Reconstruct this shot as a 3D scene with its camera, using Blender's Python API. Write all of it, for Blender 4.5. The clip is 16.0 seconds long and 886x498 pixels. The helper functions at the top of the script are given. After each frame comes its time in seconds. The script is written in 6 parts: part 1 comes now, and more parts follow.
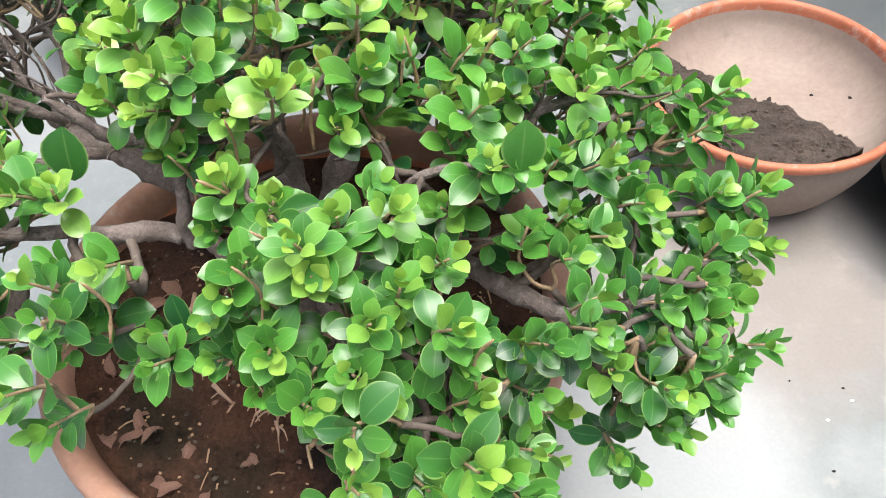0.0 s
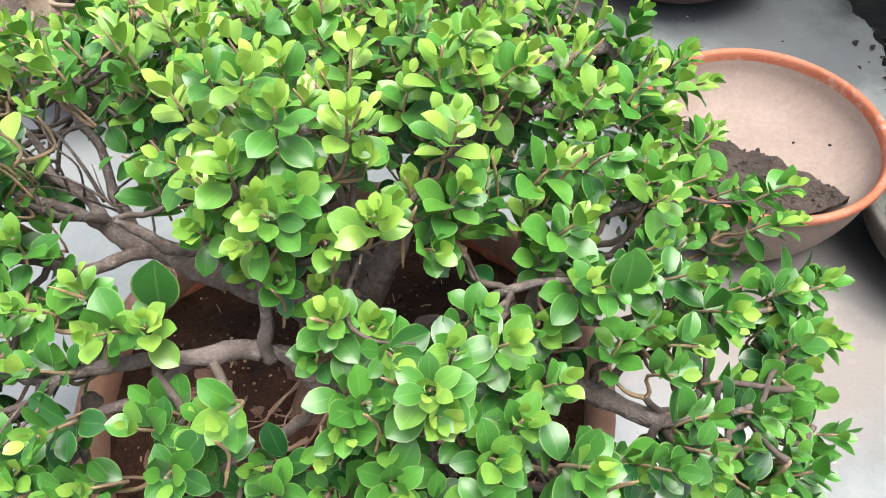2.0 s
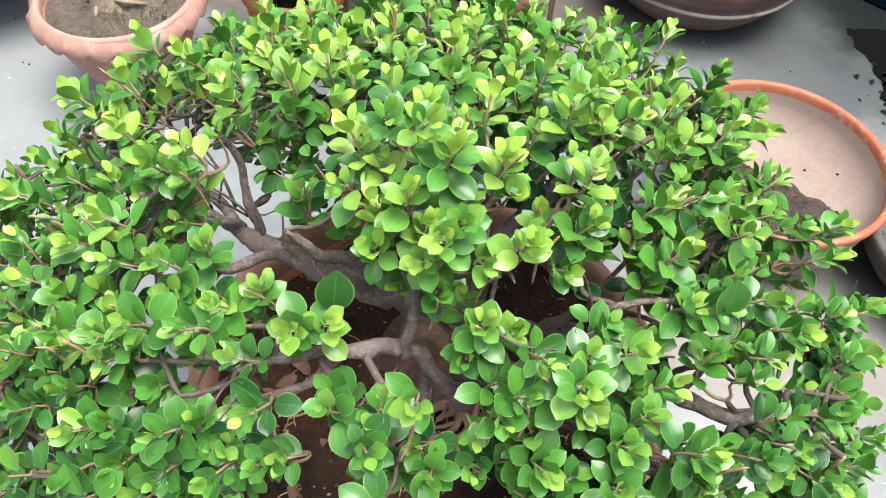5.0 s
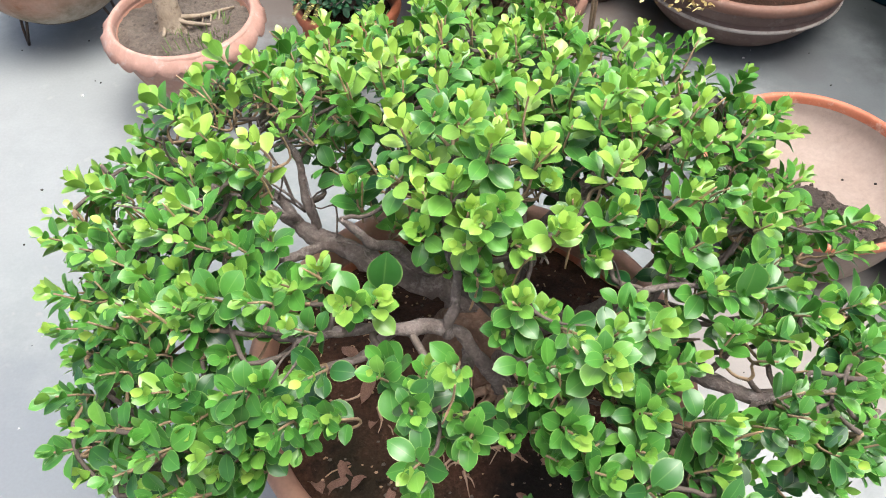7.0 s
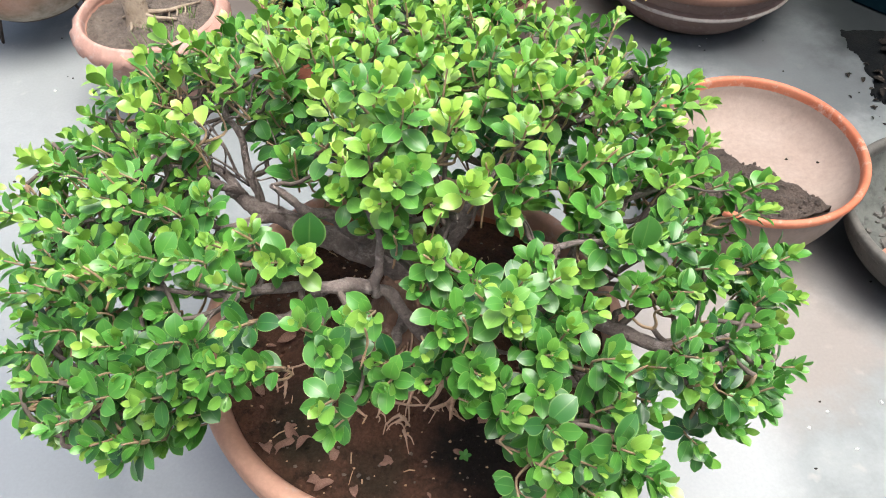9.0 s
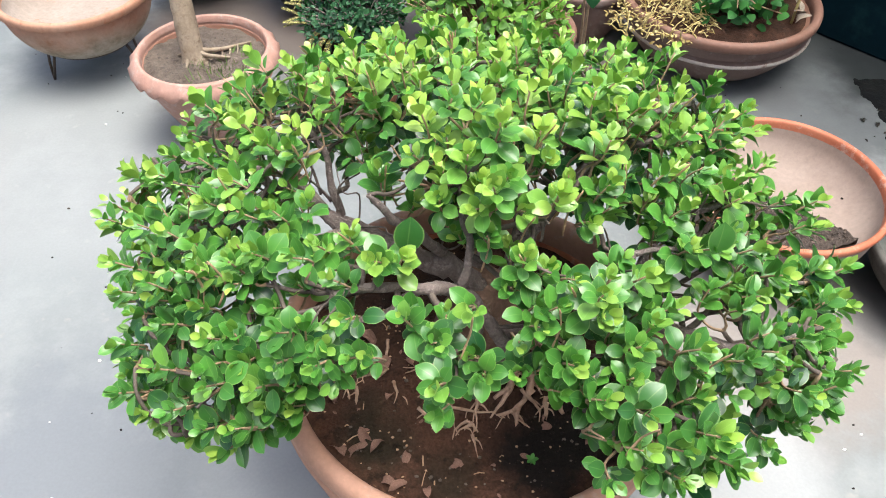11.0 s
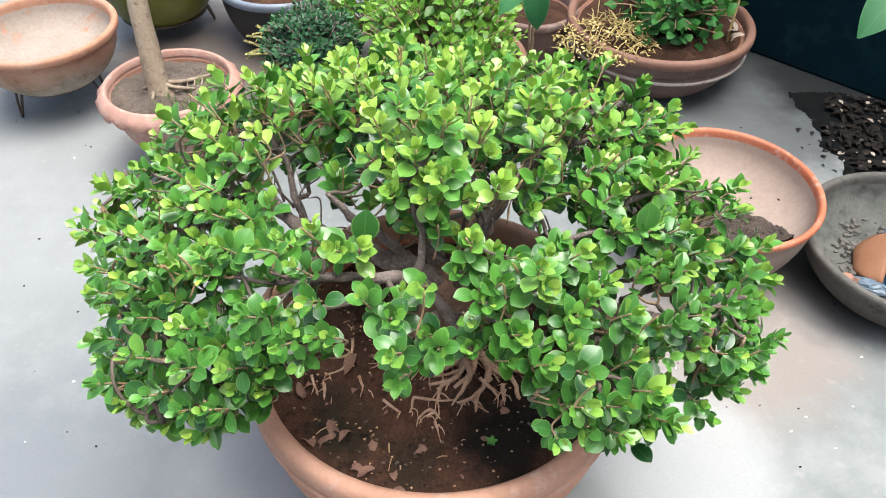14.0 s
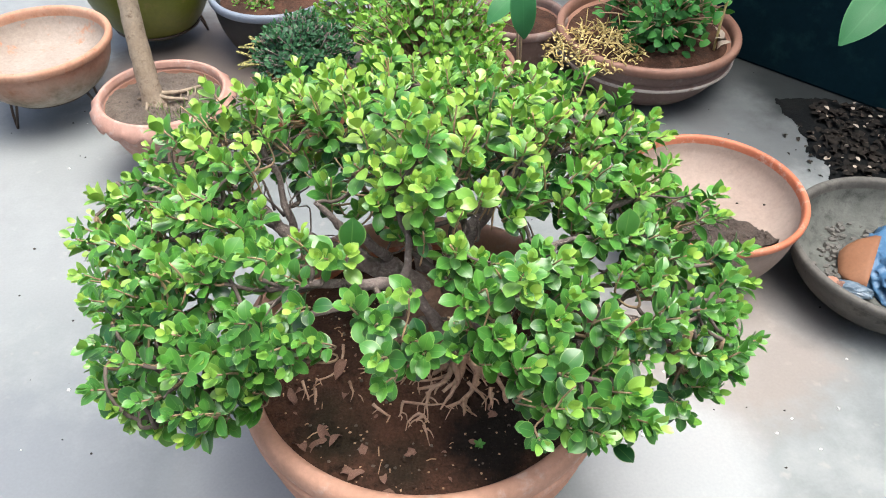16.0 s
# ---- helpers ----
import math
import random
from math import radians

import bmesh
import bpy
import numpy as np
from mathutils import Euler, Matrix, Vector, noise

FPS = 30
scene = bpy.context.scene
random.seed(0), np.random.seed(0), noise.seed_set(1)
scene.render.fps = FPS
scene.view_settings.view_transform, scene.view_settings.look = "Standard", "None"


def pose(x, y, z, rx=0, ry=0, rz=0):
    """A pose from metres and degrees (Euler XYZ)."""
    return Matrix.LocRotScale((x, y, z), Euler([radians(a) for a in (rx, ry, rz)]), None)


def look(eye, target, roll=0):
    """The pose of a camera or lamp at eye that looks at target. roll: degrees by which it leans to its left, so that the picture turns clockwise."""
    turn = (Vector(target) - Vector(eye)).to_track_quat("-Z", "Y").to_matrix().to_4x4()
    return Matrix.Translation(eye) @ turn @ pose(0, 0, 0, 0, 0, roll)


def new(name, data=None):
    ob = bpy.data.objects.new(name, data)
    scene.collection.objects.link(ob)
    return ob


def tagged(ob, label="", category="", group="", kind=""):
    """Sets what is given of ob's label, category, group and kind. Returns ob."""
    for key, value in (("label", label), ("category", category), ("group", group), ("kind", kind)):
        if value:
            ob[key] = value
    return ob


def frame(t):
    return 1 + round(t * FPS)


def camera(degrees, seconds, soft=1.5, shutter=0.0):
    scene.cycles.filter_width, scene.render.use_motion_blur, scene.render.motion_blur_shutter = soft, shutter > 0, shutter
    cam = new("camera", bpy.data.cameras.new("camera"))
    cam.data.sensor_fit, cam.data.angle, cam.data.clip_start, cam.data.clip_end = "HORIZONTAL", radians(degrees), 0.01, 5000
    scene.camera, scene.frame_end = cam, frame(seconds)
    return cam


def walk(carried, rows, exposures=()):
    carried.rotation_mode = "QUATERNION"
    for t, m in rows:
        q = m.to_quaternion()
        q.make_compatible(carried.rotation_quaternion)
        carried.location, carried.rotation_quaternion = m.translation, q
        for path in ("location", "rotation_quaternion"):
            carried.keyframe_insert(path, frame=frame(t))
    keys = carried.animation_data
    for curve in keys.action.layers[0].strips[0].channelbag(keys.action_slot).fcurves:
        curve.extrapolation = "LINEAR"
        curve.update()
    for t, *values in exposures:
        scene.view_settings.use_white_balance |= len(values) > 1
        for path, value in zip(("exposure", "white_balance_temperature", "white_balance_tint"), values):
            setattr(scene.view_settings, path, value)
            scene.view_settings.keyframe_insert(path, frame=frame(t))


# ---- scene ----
cam = camera(59.57, 16.0, soft=1.0)
ROWS = [
    (0.0, -0.01, 0.0084, 1.2276, 37.85, 3.78, -0.14),
    (0.5, -0.0629, -0.0276, 1.267, 39.64, 1.39, -2.01),
    (1.0, -0.0871, -0.0287, 1.2969, 40.65, 0.35, -0.79),
    (1.5, -0.091, 0.0521, 1.2912, 38.88, 0.96, -0.24),
    (2.0, -0.1383, 0.0818, 1.2955, 38.38, 1.37, -4.63),
    (2.5, -0.2313, 0.1025, 1.298, 37.35, -0.22, -7.49),
    (3.0, -0.2597, 0.1, 1.3179, 39.26, -1.96, -6.96),
    (3.5, -0.2728, 0.0812, 1.3388, 37.92, -1.88, -6.28),
    (4.0, -0.2936, 0.0674, 1.3629, 37.71, -2.77, -6.11),
    (4.2, -0.3008, 0.063, 1.3749, 37.16, -2.71, -5.46),
    (6.3, -0.3061, -0.0156, 1.4367, 38.41, -0.97, -3.12),
    (6.5, -0.3068, -0.0239, 1.4359, 38.18, -0.51, -2.8),
    (7.0, -0.305, -0.0398, 1.4482, 39.2, 0.15, -1.65),
    (7.5, -0.3028, -0.0694, 1.4573, 39.61, -0.06, -0.31),
    (8.0, -0.2412, -0.0893, 1.4715, 40.77, 0.41, 3.74),
    (8.5, -0.1749, -0.1176, 1.4739, 40.98, 1.27, 3.86),
    (9.0, -0.2212, -0.1203, 1.4638, 39.41, 0.41, -2.53),
    (9.5, -0.338, -0.1452, 1.4665, 40.38, -1.31, -8.55),
    (9.7, -0.3594, -0.1481, 1.4724, 39.28, -2.16, -6.89),
    (11.8, -0.2899, -0.2906, 1.4882, 45.17, 0.77, -0.9),
    (12.0, -0.2758, -0.3075, 1.4902, 45.13, -0.02, -0.94),
    (12.5, -0.2783, -0.31, 1.4888, 45.65, 0.37, -3.11),
    (13.0, -0.3084, -0.313, 1.4892, 46.56, 0.52, -4.4),
    (13.5, -0.3214, -0.3092, 1.4894, 46.22, 0.05, -4.97),
    (14.0, -0.3248, -0.3195, 1.4979, 46.07, -0.26, -5.33),
    (14.5, -0.3228, -0.3264, 1.5117, 46.5, -0.25, -5.97),
    (15.0, -0.3206, -0.3275, 1.5126, 46.31, 0.11, -5.96),
    (15.5, -0.3198, -0.3342, 1.5114, 46.25, 0.47, -5.66),
    (16.0, -0.3106, -0.3403, 1.5159, 46.59, -0.1, -5.8),
]
walk(cam, [(t, pose(x, y, z, rx, ry, rz)) for t, x, y, z, rx, ry, rz in ROWS])

# ---- sky and sun: bright overcast day ----
world = bpy.data.worlds.new("sky")
scene.world = world
world.use_nodes = True
wn = world.node_tree.nodes
sky = wn.new("ShaderNodeTexSky")
sky.sky_type = "NISHITA"
sky.sun_disc = False
sky.sun_elevation = radians(81)
sky.sun_rotation = radians(115)
sky.air_density, sky.dust_density, sky.ozone_density = 0.8, 7.0, 1.0
wn["Background"].inputs["Strength"].default_value = 0.12
world.node_tree.links.new(sky.outputs["Color"], wn["Background"].inputs["Color"])
sun_data = bpy.data.lights.new("sun", "SUN")
sun_data.energy, sun_data.angle, sun_data.color = 1.85, radians(42), (1.0, 0.985, 0.96)
sun = new("sun", sun_data)
sun.matrix_world = look((1.0, 0.13, 7.0), (0, 0.6, 0))
scene.view_settings.exposure = 1.2
scene.view_settings.use_white_balance = True
scene.view_settings.white_balance_temperature, scene.view_settings.white_balance_tint = 6340, 7


# ---- materials ----
def nodes_of(name):
    m = bpy.data.materials.new(name)
    m.use_nodes = True
    t = m.node_tree
    return m, t.nodes, t.links, t.nodes["Principled BSDF"]


def noise_node(n, l, scale, detail=6.0, rough=0.6, coord=None):
    x = n.new("ShaderNodeTexNoise")
    x.inputs["Scale"].default_value, x.inputs["Detail"].default_value, x.inputs["Roughness"].default_value = scale, detail, rough
    if coord is not None:
        l.new(coord, x.inputs["Vector"])
    return x


def ramp_node(n, l, source, stops):
    r = n.new("ShaderNodeValToRGB")
    while len(r.color_ramp.elements) < len(stops):
        r.color_ramp.elements.new(0.5)
    for e, (p, c) in zip(r.color_ramp.elements, stops):
        e.position, e.color = p, (*c, 1) if len(c) == 3 else c
    l.new(source, r.inputs["Fac"])
    return r


def mix_node(n, l, fac, a, b, mode="MIX"):
    x = n.new("ShaderNodeMix")
    x.data_type, x.blend_type = "RGBA", mode
    for sock, v in ((x.inputs[0], fac), (x.inputs[6], a), (x.inputs[7], b)):
        if isinstance(v, (int, float)):
            sock.default_value = v
        elif isinstance(v, tuple):
            sock.default_value = (*v, 1)
        else:
            l.new(v, sock)
    return x.outputs[2]


def surface(name, base, second, third, scale=6.0, fine=60.0, rough=0.75, bump=0.3, depth=0.004, fine_mix=0.35, third_at=(0.55, 0.7), metal=0.0, rough_spread=0.15, shine=0.5):
    """A worn surface: two tones in soft patches, a third in stains, fine grain and relief."""
    m, n, l, p = nodes_of(name)
    co = n.new("ShaderNodeTexCoord").outputs["Object"]
    big = noise_node(n, l, scale, 5, 0.6, co)
    mid = noise_node(n, l, scale * 3.1, 6, 0.7, co)
    small = noise_node(n, l, fine, 4, 0.7, co)
    c = mix_node(n, l, ramp_node(n, l, big.outputs["Fac"], [(0.35, (0, 0, 0)), (0.65, (1, 1, 1))]).outputs["Color"], base, second)
    c = mix_node(n, l, ramp_node(n, l, mid.outputs["Fac"], [(third_at[0], (0, 0, 0)), (third_at[1], (1, 1, 1))]).outputs["Color"], c, third)
    g = ramp_node(n, l, small.outputs["Fac"], [(0.3, (0.62, 0.62, 0.62)), (0.7, (1.25, 1.25, 1.25))])
    c = mix_node(n, l, fine_mix, c, mix_node(n, l, 1.0, c, g.outputs["Color"], "MULTIPLY"))
    l.new(c, p.inputs["Base Color"])
    rr = n.new("ShaderNodeMapRange")
    rr.inputs[3].default_value, rr.inputs[4].default_value = max(rough - rough_spread, 0.05), min(rough + rough_spread, 1)
    l.new(mid.outputs["Fac"], rr.inputs[0])
    l.new(rr.outputs[0], p.inputs["Roughness"])
    p.inputs["Metallic"].default_value = metal
    p.inputs["Specular IOR Level"].default_value = shine
    b = n.new("ShaderNodeBump")
    b.inputs["Strength"].default_value, b.inputs["Distance"].default_value = bump, depth
    s = n.new("ShaderNodeMath")
    s.operation = "ADD"
    l.new(small.outputs["Fac"], s.inputs[0])
    l.new(mid.outputs["Fac"], s.inputs[1])
    l.new(s.outputs[0], b.inputs["Height"])
    l.new(b.outputs["Normal"], p.inputs["Normal"])
    return m


def leaf_material(name, old, mature, young, rim, gloss=0.38, through_light=0.28, shine=0.6):
    """Leaf blade: colour by the leaf's own age, paler midrib and margin, light coming through."""
    m, n, l, p = nodes_of(name)
    age = n.new("ShaderNodeAttribute")
    age.attribute_name = "age"
    uv = n.new("ShaderNodeUVMap").outputs["UV"]
    island = n.new("ShaderNodeNewGeometry").outputs["Random Per Island"]
    each = n.new("ShaderNodeObjectInfo").outputs["Random"]
    add = n.new("ShaderNodeMath")
    add.operation = "ADD"
    l.new(island, add.inputs[0])
    l.new(each, add.inputs[1])
    frac = n.new("ShaderNodeMath")
    frac.operation = "FRACT"
    l.new(add.outputs[0], frac.inputs[0])
    spread = n.new("ShaderNodeMath")
    spread.operation = "MULTIPLY_ADD"
    l.new(frac.outputs[0], spread.inputs[0])
    spread.inputs[1].default_value, spread.inputs[2].default_value = 0.22, -0.11
    tone = n.new("ShaderNodeMath")
    tone.operation = "ADD"
    l.new(age.outputs["Fac"], tone.inputs[0])
    l.new(spread.outputs[0], tone.inputs[1])
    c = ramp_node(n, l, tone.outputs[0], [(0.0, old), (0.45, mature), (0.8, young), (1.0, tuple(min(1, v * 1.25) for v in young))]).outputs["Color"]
    sep = n.new("ShaderNodeSeparateXYZ")
    l.new(uv, sep.inputs[0])
    side = n.new("ShaderNodeMath")
    side.operation = "ABSOLUTE"
    l.new(sep.outputs[0], side.inputs[0])
    rib = ramp_node(n, l, side.outputs[0], [(0.0, (0.16, 0.16, 0.16)), (0.07, (0, 0, 0)), (0.88, (0, 0, 0)), (1.0, (0.5, 0.5, 0.5))])
    c = mix_node(n, l, rib.outputs["Color"], c, rim)
    blotch = noise_node(n, l, 90, 4, 0.6, n.new("ShaderNodeTexCoord").outputs["Object"])
    c = mix_node(n, l, 0.4, c, mix_node(n, l, 1.0, c, ramp_node(n, l, blotch.outputs["Fac"], [(0.3, (0.7, 0.75, 0.7)), (0.7, (1.2, 1.15, 1.2))]).outputs["Color"], "MULTIPLY"))
    l.new(c, p.inputs["Base Color"])
    p.inputs["Roughness"].default_value = gloss
    p.inputs["Specular IOR Level"].default_value = shine
    wave = n.new("ShaderNodeTexWave")
    wave.inputs["Scale"].default_value, wave.inputs["Distortion"].default_value = 2.2, 1.5
    l.new(uv, wave.inputs["Vector"])
    b = n.new("ShaderNodeBump")
    b.inputs["Strength"].default_value, b.inputs["Distance"].default_value = 0.015, 0.001
    l.new(wave.outputs["Fac"], b.inputs["Height"])
    l.new(b.outputs["Normal"], p.inputs["Normal"])
    tr = n.new("ShaderNodeBsdfTranslucent")
    l.new(mix_node(n, l, 1.0, c, (1.25, 1.3, 0.55), "MULTIPLY"), tr.inputs["Color"])
    mx = n.new("ShaderNodeMixShader")
    mx.inputs[0].default_value = through_light
    l.new(p.outputs[0], mx.inputs[1])
    l.new(tr.outputs[0], mx.inputs[2])
    l.new(mx.outputs[0], n["Material Output"].inputs["Surface"])
    return m


def concrete_floor():
    m, n, l, p = nodes_of("concrete")
    co = n.new("ShaderNodeTexCoord").outputs["Object"]
    big = noise_node(n, l, 0.9, 5, 0.55, co)
    patch = noise_node(n, l, 3.2, 8, 0.65, co)
    grain = noise_node(n, l, 140, 3, 0.6, co)
    spots = noise_node(n, l, 22, 3, 0.5, co)
    c = mix_node(n, l, ramp_node(n, l, big.outputs["Fac"], [(0.38, (0, 0, 0)), (0.62, (1, 1, 1))]).outputs["Color"], (0.137, 0.154, 0.158), (0.199, 0.215, 0.219))
    c = mix_node(n, l, ramp_node(n, l, patch.outputs["Fac"], [(0.46, (0, 0, 0)), (0.66, (0.85, 0.85, 0.85))]).outputs["Color"], c, (0.252, 0.269, 0.27))
    c = mix_node(n, l, ramp_node(n, l, spots.outputs["Fac"], [(0.64, (0, 0, 0)), (0.76, (0.5, 0.5, 0.5))]).outputs["Color"], c, (0.32, 0.31, 0.285))
    # earth washed out round the bowls, darker spots at the basin and herb pot
    # behind the pots: brown dirt with back shade painted in; paler patch at left
    # shade painted along the wall and front left, light painted beside the pot
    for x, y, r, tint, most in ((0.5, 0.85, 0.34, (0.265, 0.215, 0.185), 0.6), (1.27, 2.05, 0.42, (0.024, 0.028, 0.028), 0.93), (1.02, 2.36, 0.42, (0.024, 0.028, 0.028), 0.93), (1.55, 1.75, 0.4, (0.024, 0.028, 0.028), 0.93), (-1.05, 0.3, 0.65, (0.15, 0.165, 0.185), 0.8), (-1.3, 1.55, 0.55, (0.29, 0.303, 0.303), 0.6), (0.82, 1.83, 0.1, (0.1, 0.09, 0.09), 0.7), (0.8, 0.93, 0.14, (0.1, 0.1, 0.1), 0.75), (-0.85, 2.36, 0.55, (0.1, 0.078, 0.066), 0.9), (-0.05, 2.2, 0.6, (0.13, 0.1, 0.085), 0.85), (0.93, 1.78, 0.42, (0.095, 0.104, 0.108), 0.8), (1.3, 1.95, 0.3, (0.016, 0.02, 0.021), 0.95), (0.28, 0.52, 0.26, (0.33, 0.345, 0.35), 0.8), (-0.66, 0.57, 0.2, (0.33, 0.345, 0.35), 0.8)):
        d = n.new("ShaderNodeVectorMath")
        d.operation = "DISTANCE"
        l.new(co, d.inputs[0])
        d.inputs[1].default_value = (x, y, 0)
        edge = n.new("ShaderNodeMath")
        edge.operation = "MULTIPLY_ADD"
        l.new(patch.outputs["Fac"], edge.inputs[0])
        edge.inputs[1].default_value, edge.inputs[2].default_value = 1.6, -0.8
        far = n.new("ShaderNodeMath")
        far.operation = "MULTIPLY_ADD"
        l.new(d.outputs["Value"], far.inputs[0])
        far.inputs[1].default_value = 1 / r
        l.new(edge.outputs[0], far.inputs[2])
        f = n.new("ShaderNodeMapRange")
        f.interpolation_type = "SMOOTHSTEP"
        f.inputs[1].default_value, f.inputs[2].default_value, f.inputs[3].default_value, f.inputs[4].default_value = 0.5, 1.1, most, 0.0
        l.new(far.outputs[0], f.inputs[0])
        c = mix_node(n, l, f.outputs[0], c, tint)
    c = mix_node(n, l, 0.5, c, mix_node(n, l, 1.0, c, ramp_node(n, l, grain.outputs["Fac"], [(0.3, (0.9, 0.9, 0.9)), (0.7, (1.06, 1.06, 1.06))]).outputs["Color"], "MULTIPLY"))
    l.new(c, p.inputs["Base Color"])
    dull = ramp_node(n, l, patch.outputs["Fac"], [(0.3, (0.62, 0.62, 0.62)), (0.7, (0.4, 0.4, 0.4))]).outputs["Color"]
    l.new(dull, p.inputs["Roughness"])
    b = n.new("ShaderNodeBump")
    b.inputs["Strength"].default_value, b.inputs["Distance"].default_value = 0.1, 0.001
    l.new(grain.outputs["Fac"], b.inputs["Height"])
    l.new(b.outputs["Normal"], p.inputs["Normal"])
    return m


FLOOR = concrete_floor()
TERRACOTTA = surface("terracotta", (0.43, 0.235, 0.16), (0.58, 0.33, 0.235), (0.6, 0.45, 0.38), 7, 90, 0.8, 0.25, 0.003, 0.3, (0.56, 0.75))
TERRACOTTA_DARK = surface("aged_terracotta", (0.3, 0.15, 0.1), (0.38, 0.2, 0.14), (0.22, 0.14, 0.11), 6, 80, 0.8, 0.3, 0.003, 0.35, (0.55, 0.72))
RIM_ORANGE = surface("orange_clay", (0.43, 0.125, 0.06), (0.5, 0.18, 0.1), (0.53, 0.36, 0.29), 7, 120, 0.65, 0.2, 0.002, 0.3, (0.54, 0.68))
CLAY_PALE = surface("limed_clay", (0.265, 0.2, 0.166), (0.3, 0.236, 0.2), (0.225, 0.18, 0.15), 5, 70, 0.8, 0.2, 0.002, 0.3, (0.55, 0.72))


def limed_clay_wall():
    """Fired clay whose lower half is bleached by lime, with an uneven edge between."""
    m = surface("limed_bowl", (0.4, 0.2, 0.13), (0.46, 0.28, 0.2), (0.33, 0.15, 0.085), 6, 80, 0.8, 0.3, 0.003, 0.3, (0.55, 0.72))
    n, l = m.node_tree.nodes, m.node_tree.links
    p = n["Principled BSDF"]
    old = p.inputs["Base Color"].links[0].from_socket
    co = n.new("ShaderNodeTexCoord").outputs["Object"]
    sep = n.new("ShaderNodeSeparateXYZ")
    l.new(co, sep.inputs[0])
    ragged = noise_node(n, l, 9, 5, 0.6, co)
    mid = n.new("ShaderNodeMath")
    mid.operation = "MULTIPLY_ADD"
    l.new(ragged.outputs["Fac"], mid.inputs[0])
    mid.inputs[1].default_value = 0.12
    l.new(sep.outputs[2], mid.inputs[2])
    f = n.new("ShaderNodeMapRange")
    f.inputs[1].default_value, f.inputs[2].default_value, f.inputs[3].default_value, f.inputs[4].default_value = 0.2, 0.29, 0.9, 0.0
    l.new(mid.outputs[0], f.inputs[0])
    grey = ramp_node(n, l, noise_node(n, l, 14, 6, 0.7, co).outputs["Fac"], [(0.38, (0.17, 0.16, 0.11)), (0.6, (0.4, 0.365, 0.31))]).outputs["Color"]
    l.new(mix_node(n, l, f.outputs[0], old, grey), p.inputs["Base Color"])
    return m


LIMED_WALL = limed_clay_wall()
CLAY_BUFF = surface("buff_clay", (0.41, 0.205, 0.125), (0.47, 0.28, 0.195), (0.4, 0.15, 0.08), 6, 80, 0.8, 0.2, 0.002, 0.35, (0.54, 0.7))
CEMENT = surface("old_cement", (0.082, 0.078, 0.07), (0.12, 0.113, 0.102), (0.055, 0.055, 0.048), 7, 90, 0.8, 0.4, 0.003, 0.4, (0.52, 0.7))
CEMENT_PALE = surface("dusty_cement", (0.06, 0.065, 0.058), (0.115, 0.12, 0.108), (0.032, 0.033, 0.031), 8, 90, 0.85, 0.4, 0.003, 0.4, (0.5, 0.7))
ROSE_CLAY = surface("rose_clay", (0.39, 0.215, 0.165), (0.47, 0.285, 0.23), (0.5, 0.39, 0.34), 8, 90, 0.8, 0.25, 0.003, 0.3, (0.52, 0.7))
RUSSET = surface("russet_clay", (0.19, 0.095, 0.066), (0.24, 0.13, 0.095), (0.21, 0.145, 0.115), 7, 90, 0.7, 0.2, 0.002, 0.3, (0.55, 0.72))
CLAY_DUST = surface("dusty_clay", (0.27, 0.222, 0.185), (0.34, 0.29, 0.25), (0.36, 0.18, 0.11), 5, 80, 0.85, 0.25, 0.003, 0.35, (0.58, 0.68))
PALE_LINE = surface("pale_edge", (0.34, 0.29, 0.26), (0.42, 0.37, 0.34), (0.2, 0.14, 0.11), 14, 120, 0.8, 0.3, 0.002, 0.35, (0.56, 0.66))
BROWN_CLAY = surface("brown_clay", (0.165, 0.105, 0.088), (0.215, 0.145, 0.125), (0.27, 0.22, 0.2), 6, 80, 0.75, 0.25, 0.003, 0.3, (0.52, 0.7))
OLIVE_GLAZE = surface("olive_glaze", (0.13, 0.15, 0.02), (0.18, 0.19, 0.03), (0.24, 0.2, 0.06), 6, 60, 0.4, 0.2, 0.002, 0.3, (0.56, 0.74))
SLATE = surface("slate_plastic", (0.17, 0.2, 0.25), (0.22, 0.26, 0.31), (0.12, 0.13, 0.15), 6, 70, 0.5, 0.15, 0.002, 0.3)
BLACK_POT = surface("black_plastic", (0.015, 0.016, 0.018), (0.025, 0.026, 0.028), (0.04, 0.038, 0.035), 6, 70, 0.55, 0.15, 0.002, 0.3)
TIP = surface("bare_tip", (0.44, 0.27, 0.15), (0.55, 0.37, 0.23), (0.34, 0.18, 0.1), 40, 260, 0.85, 0.4, 0.002, 0.4)


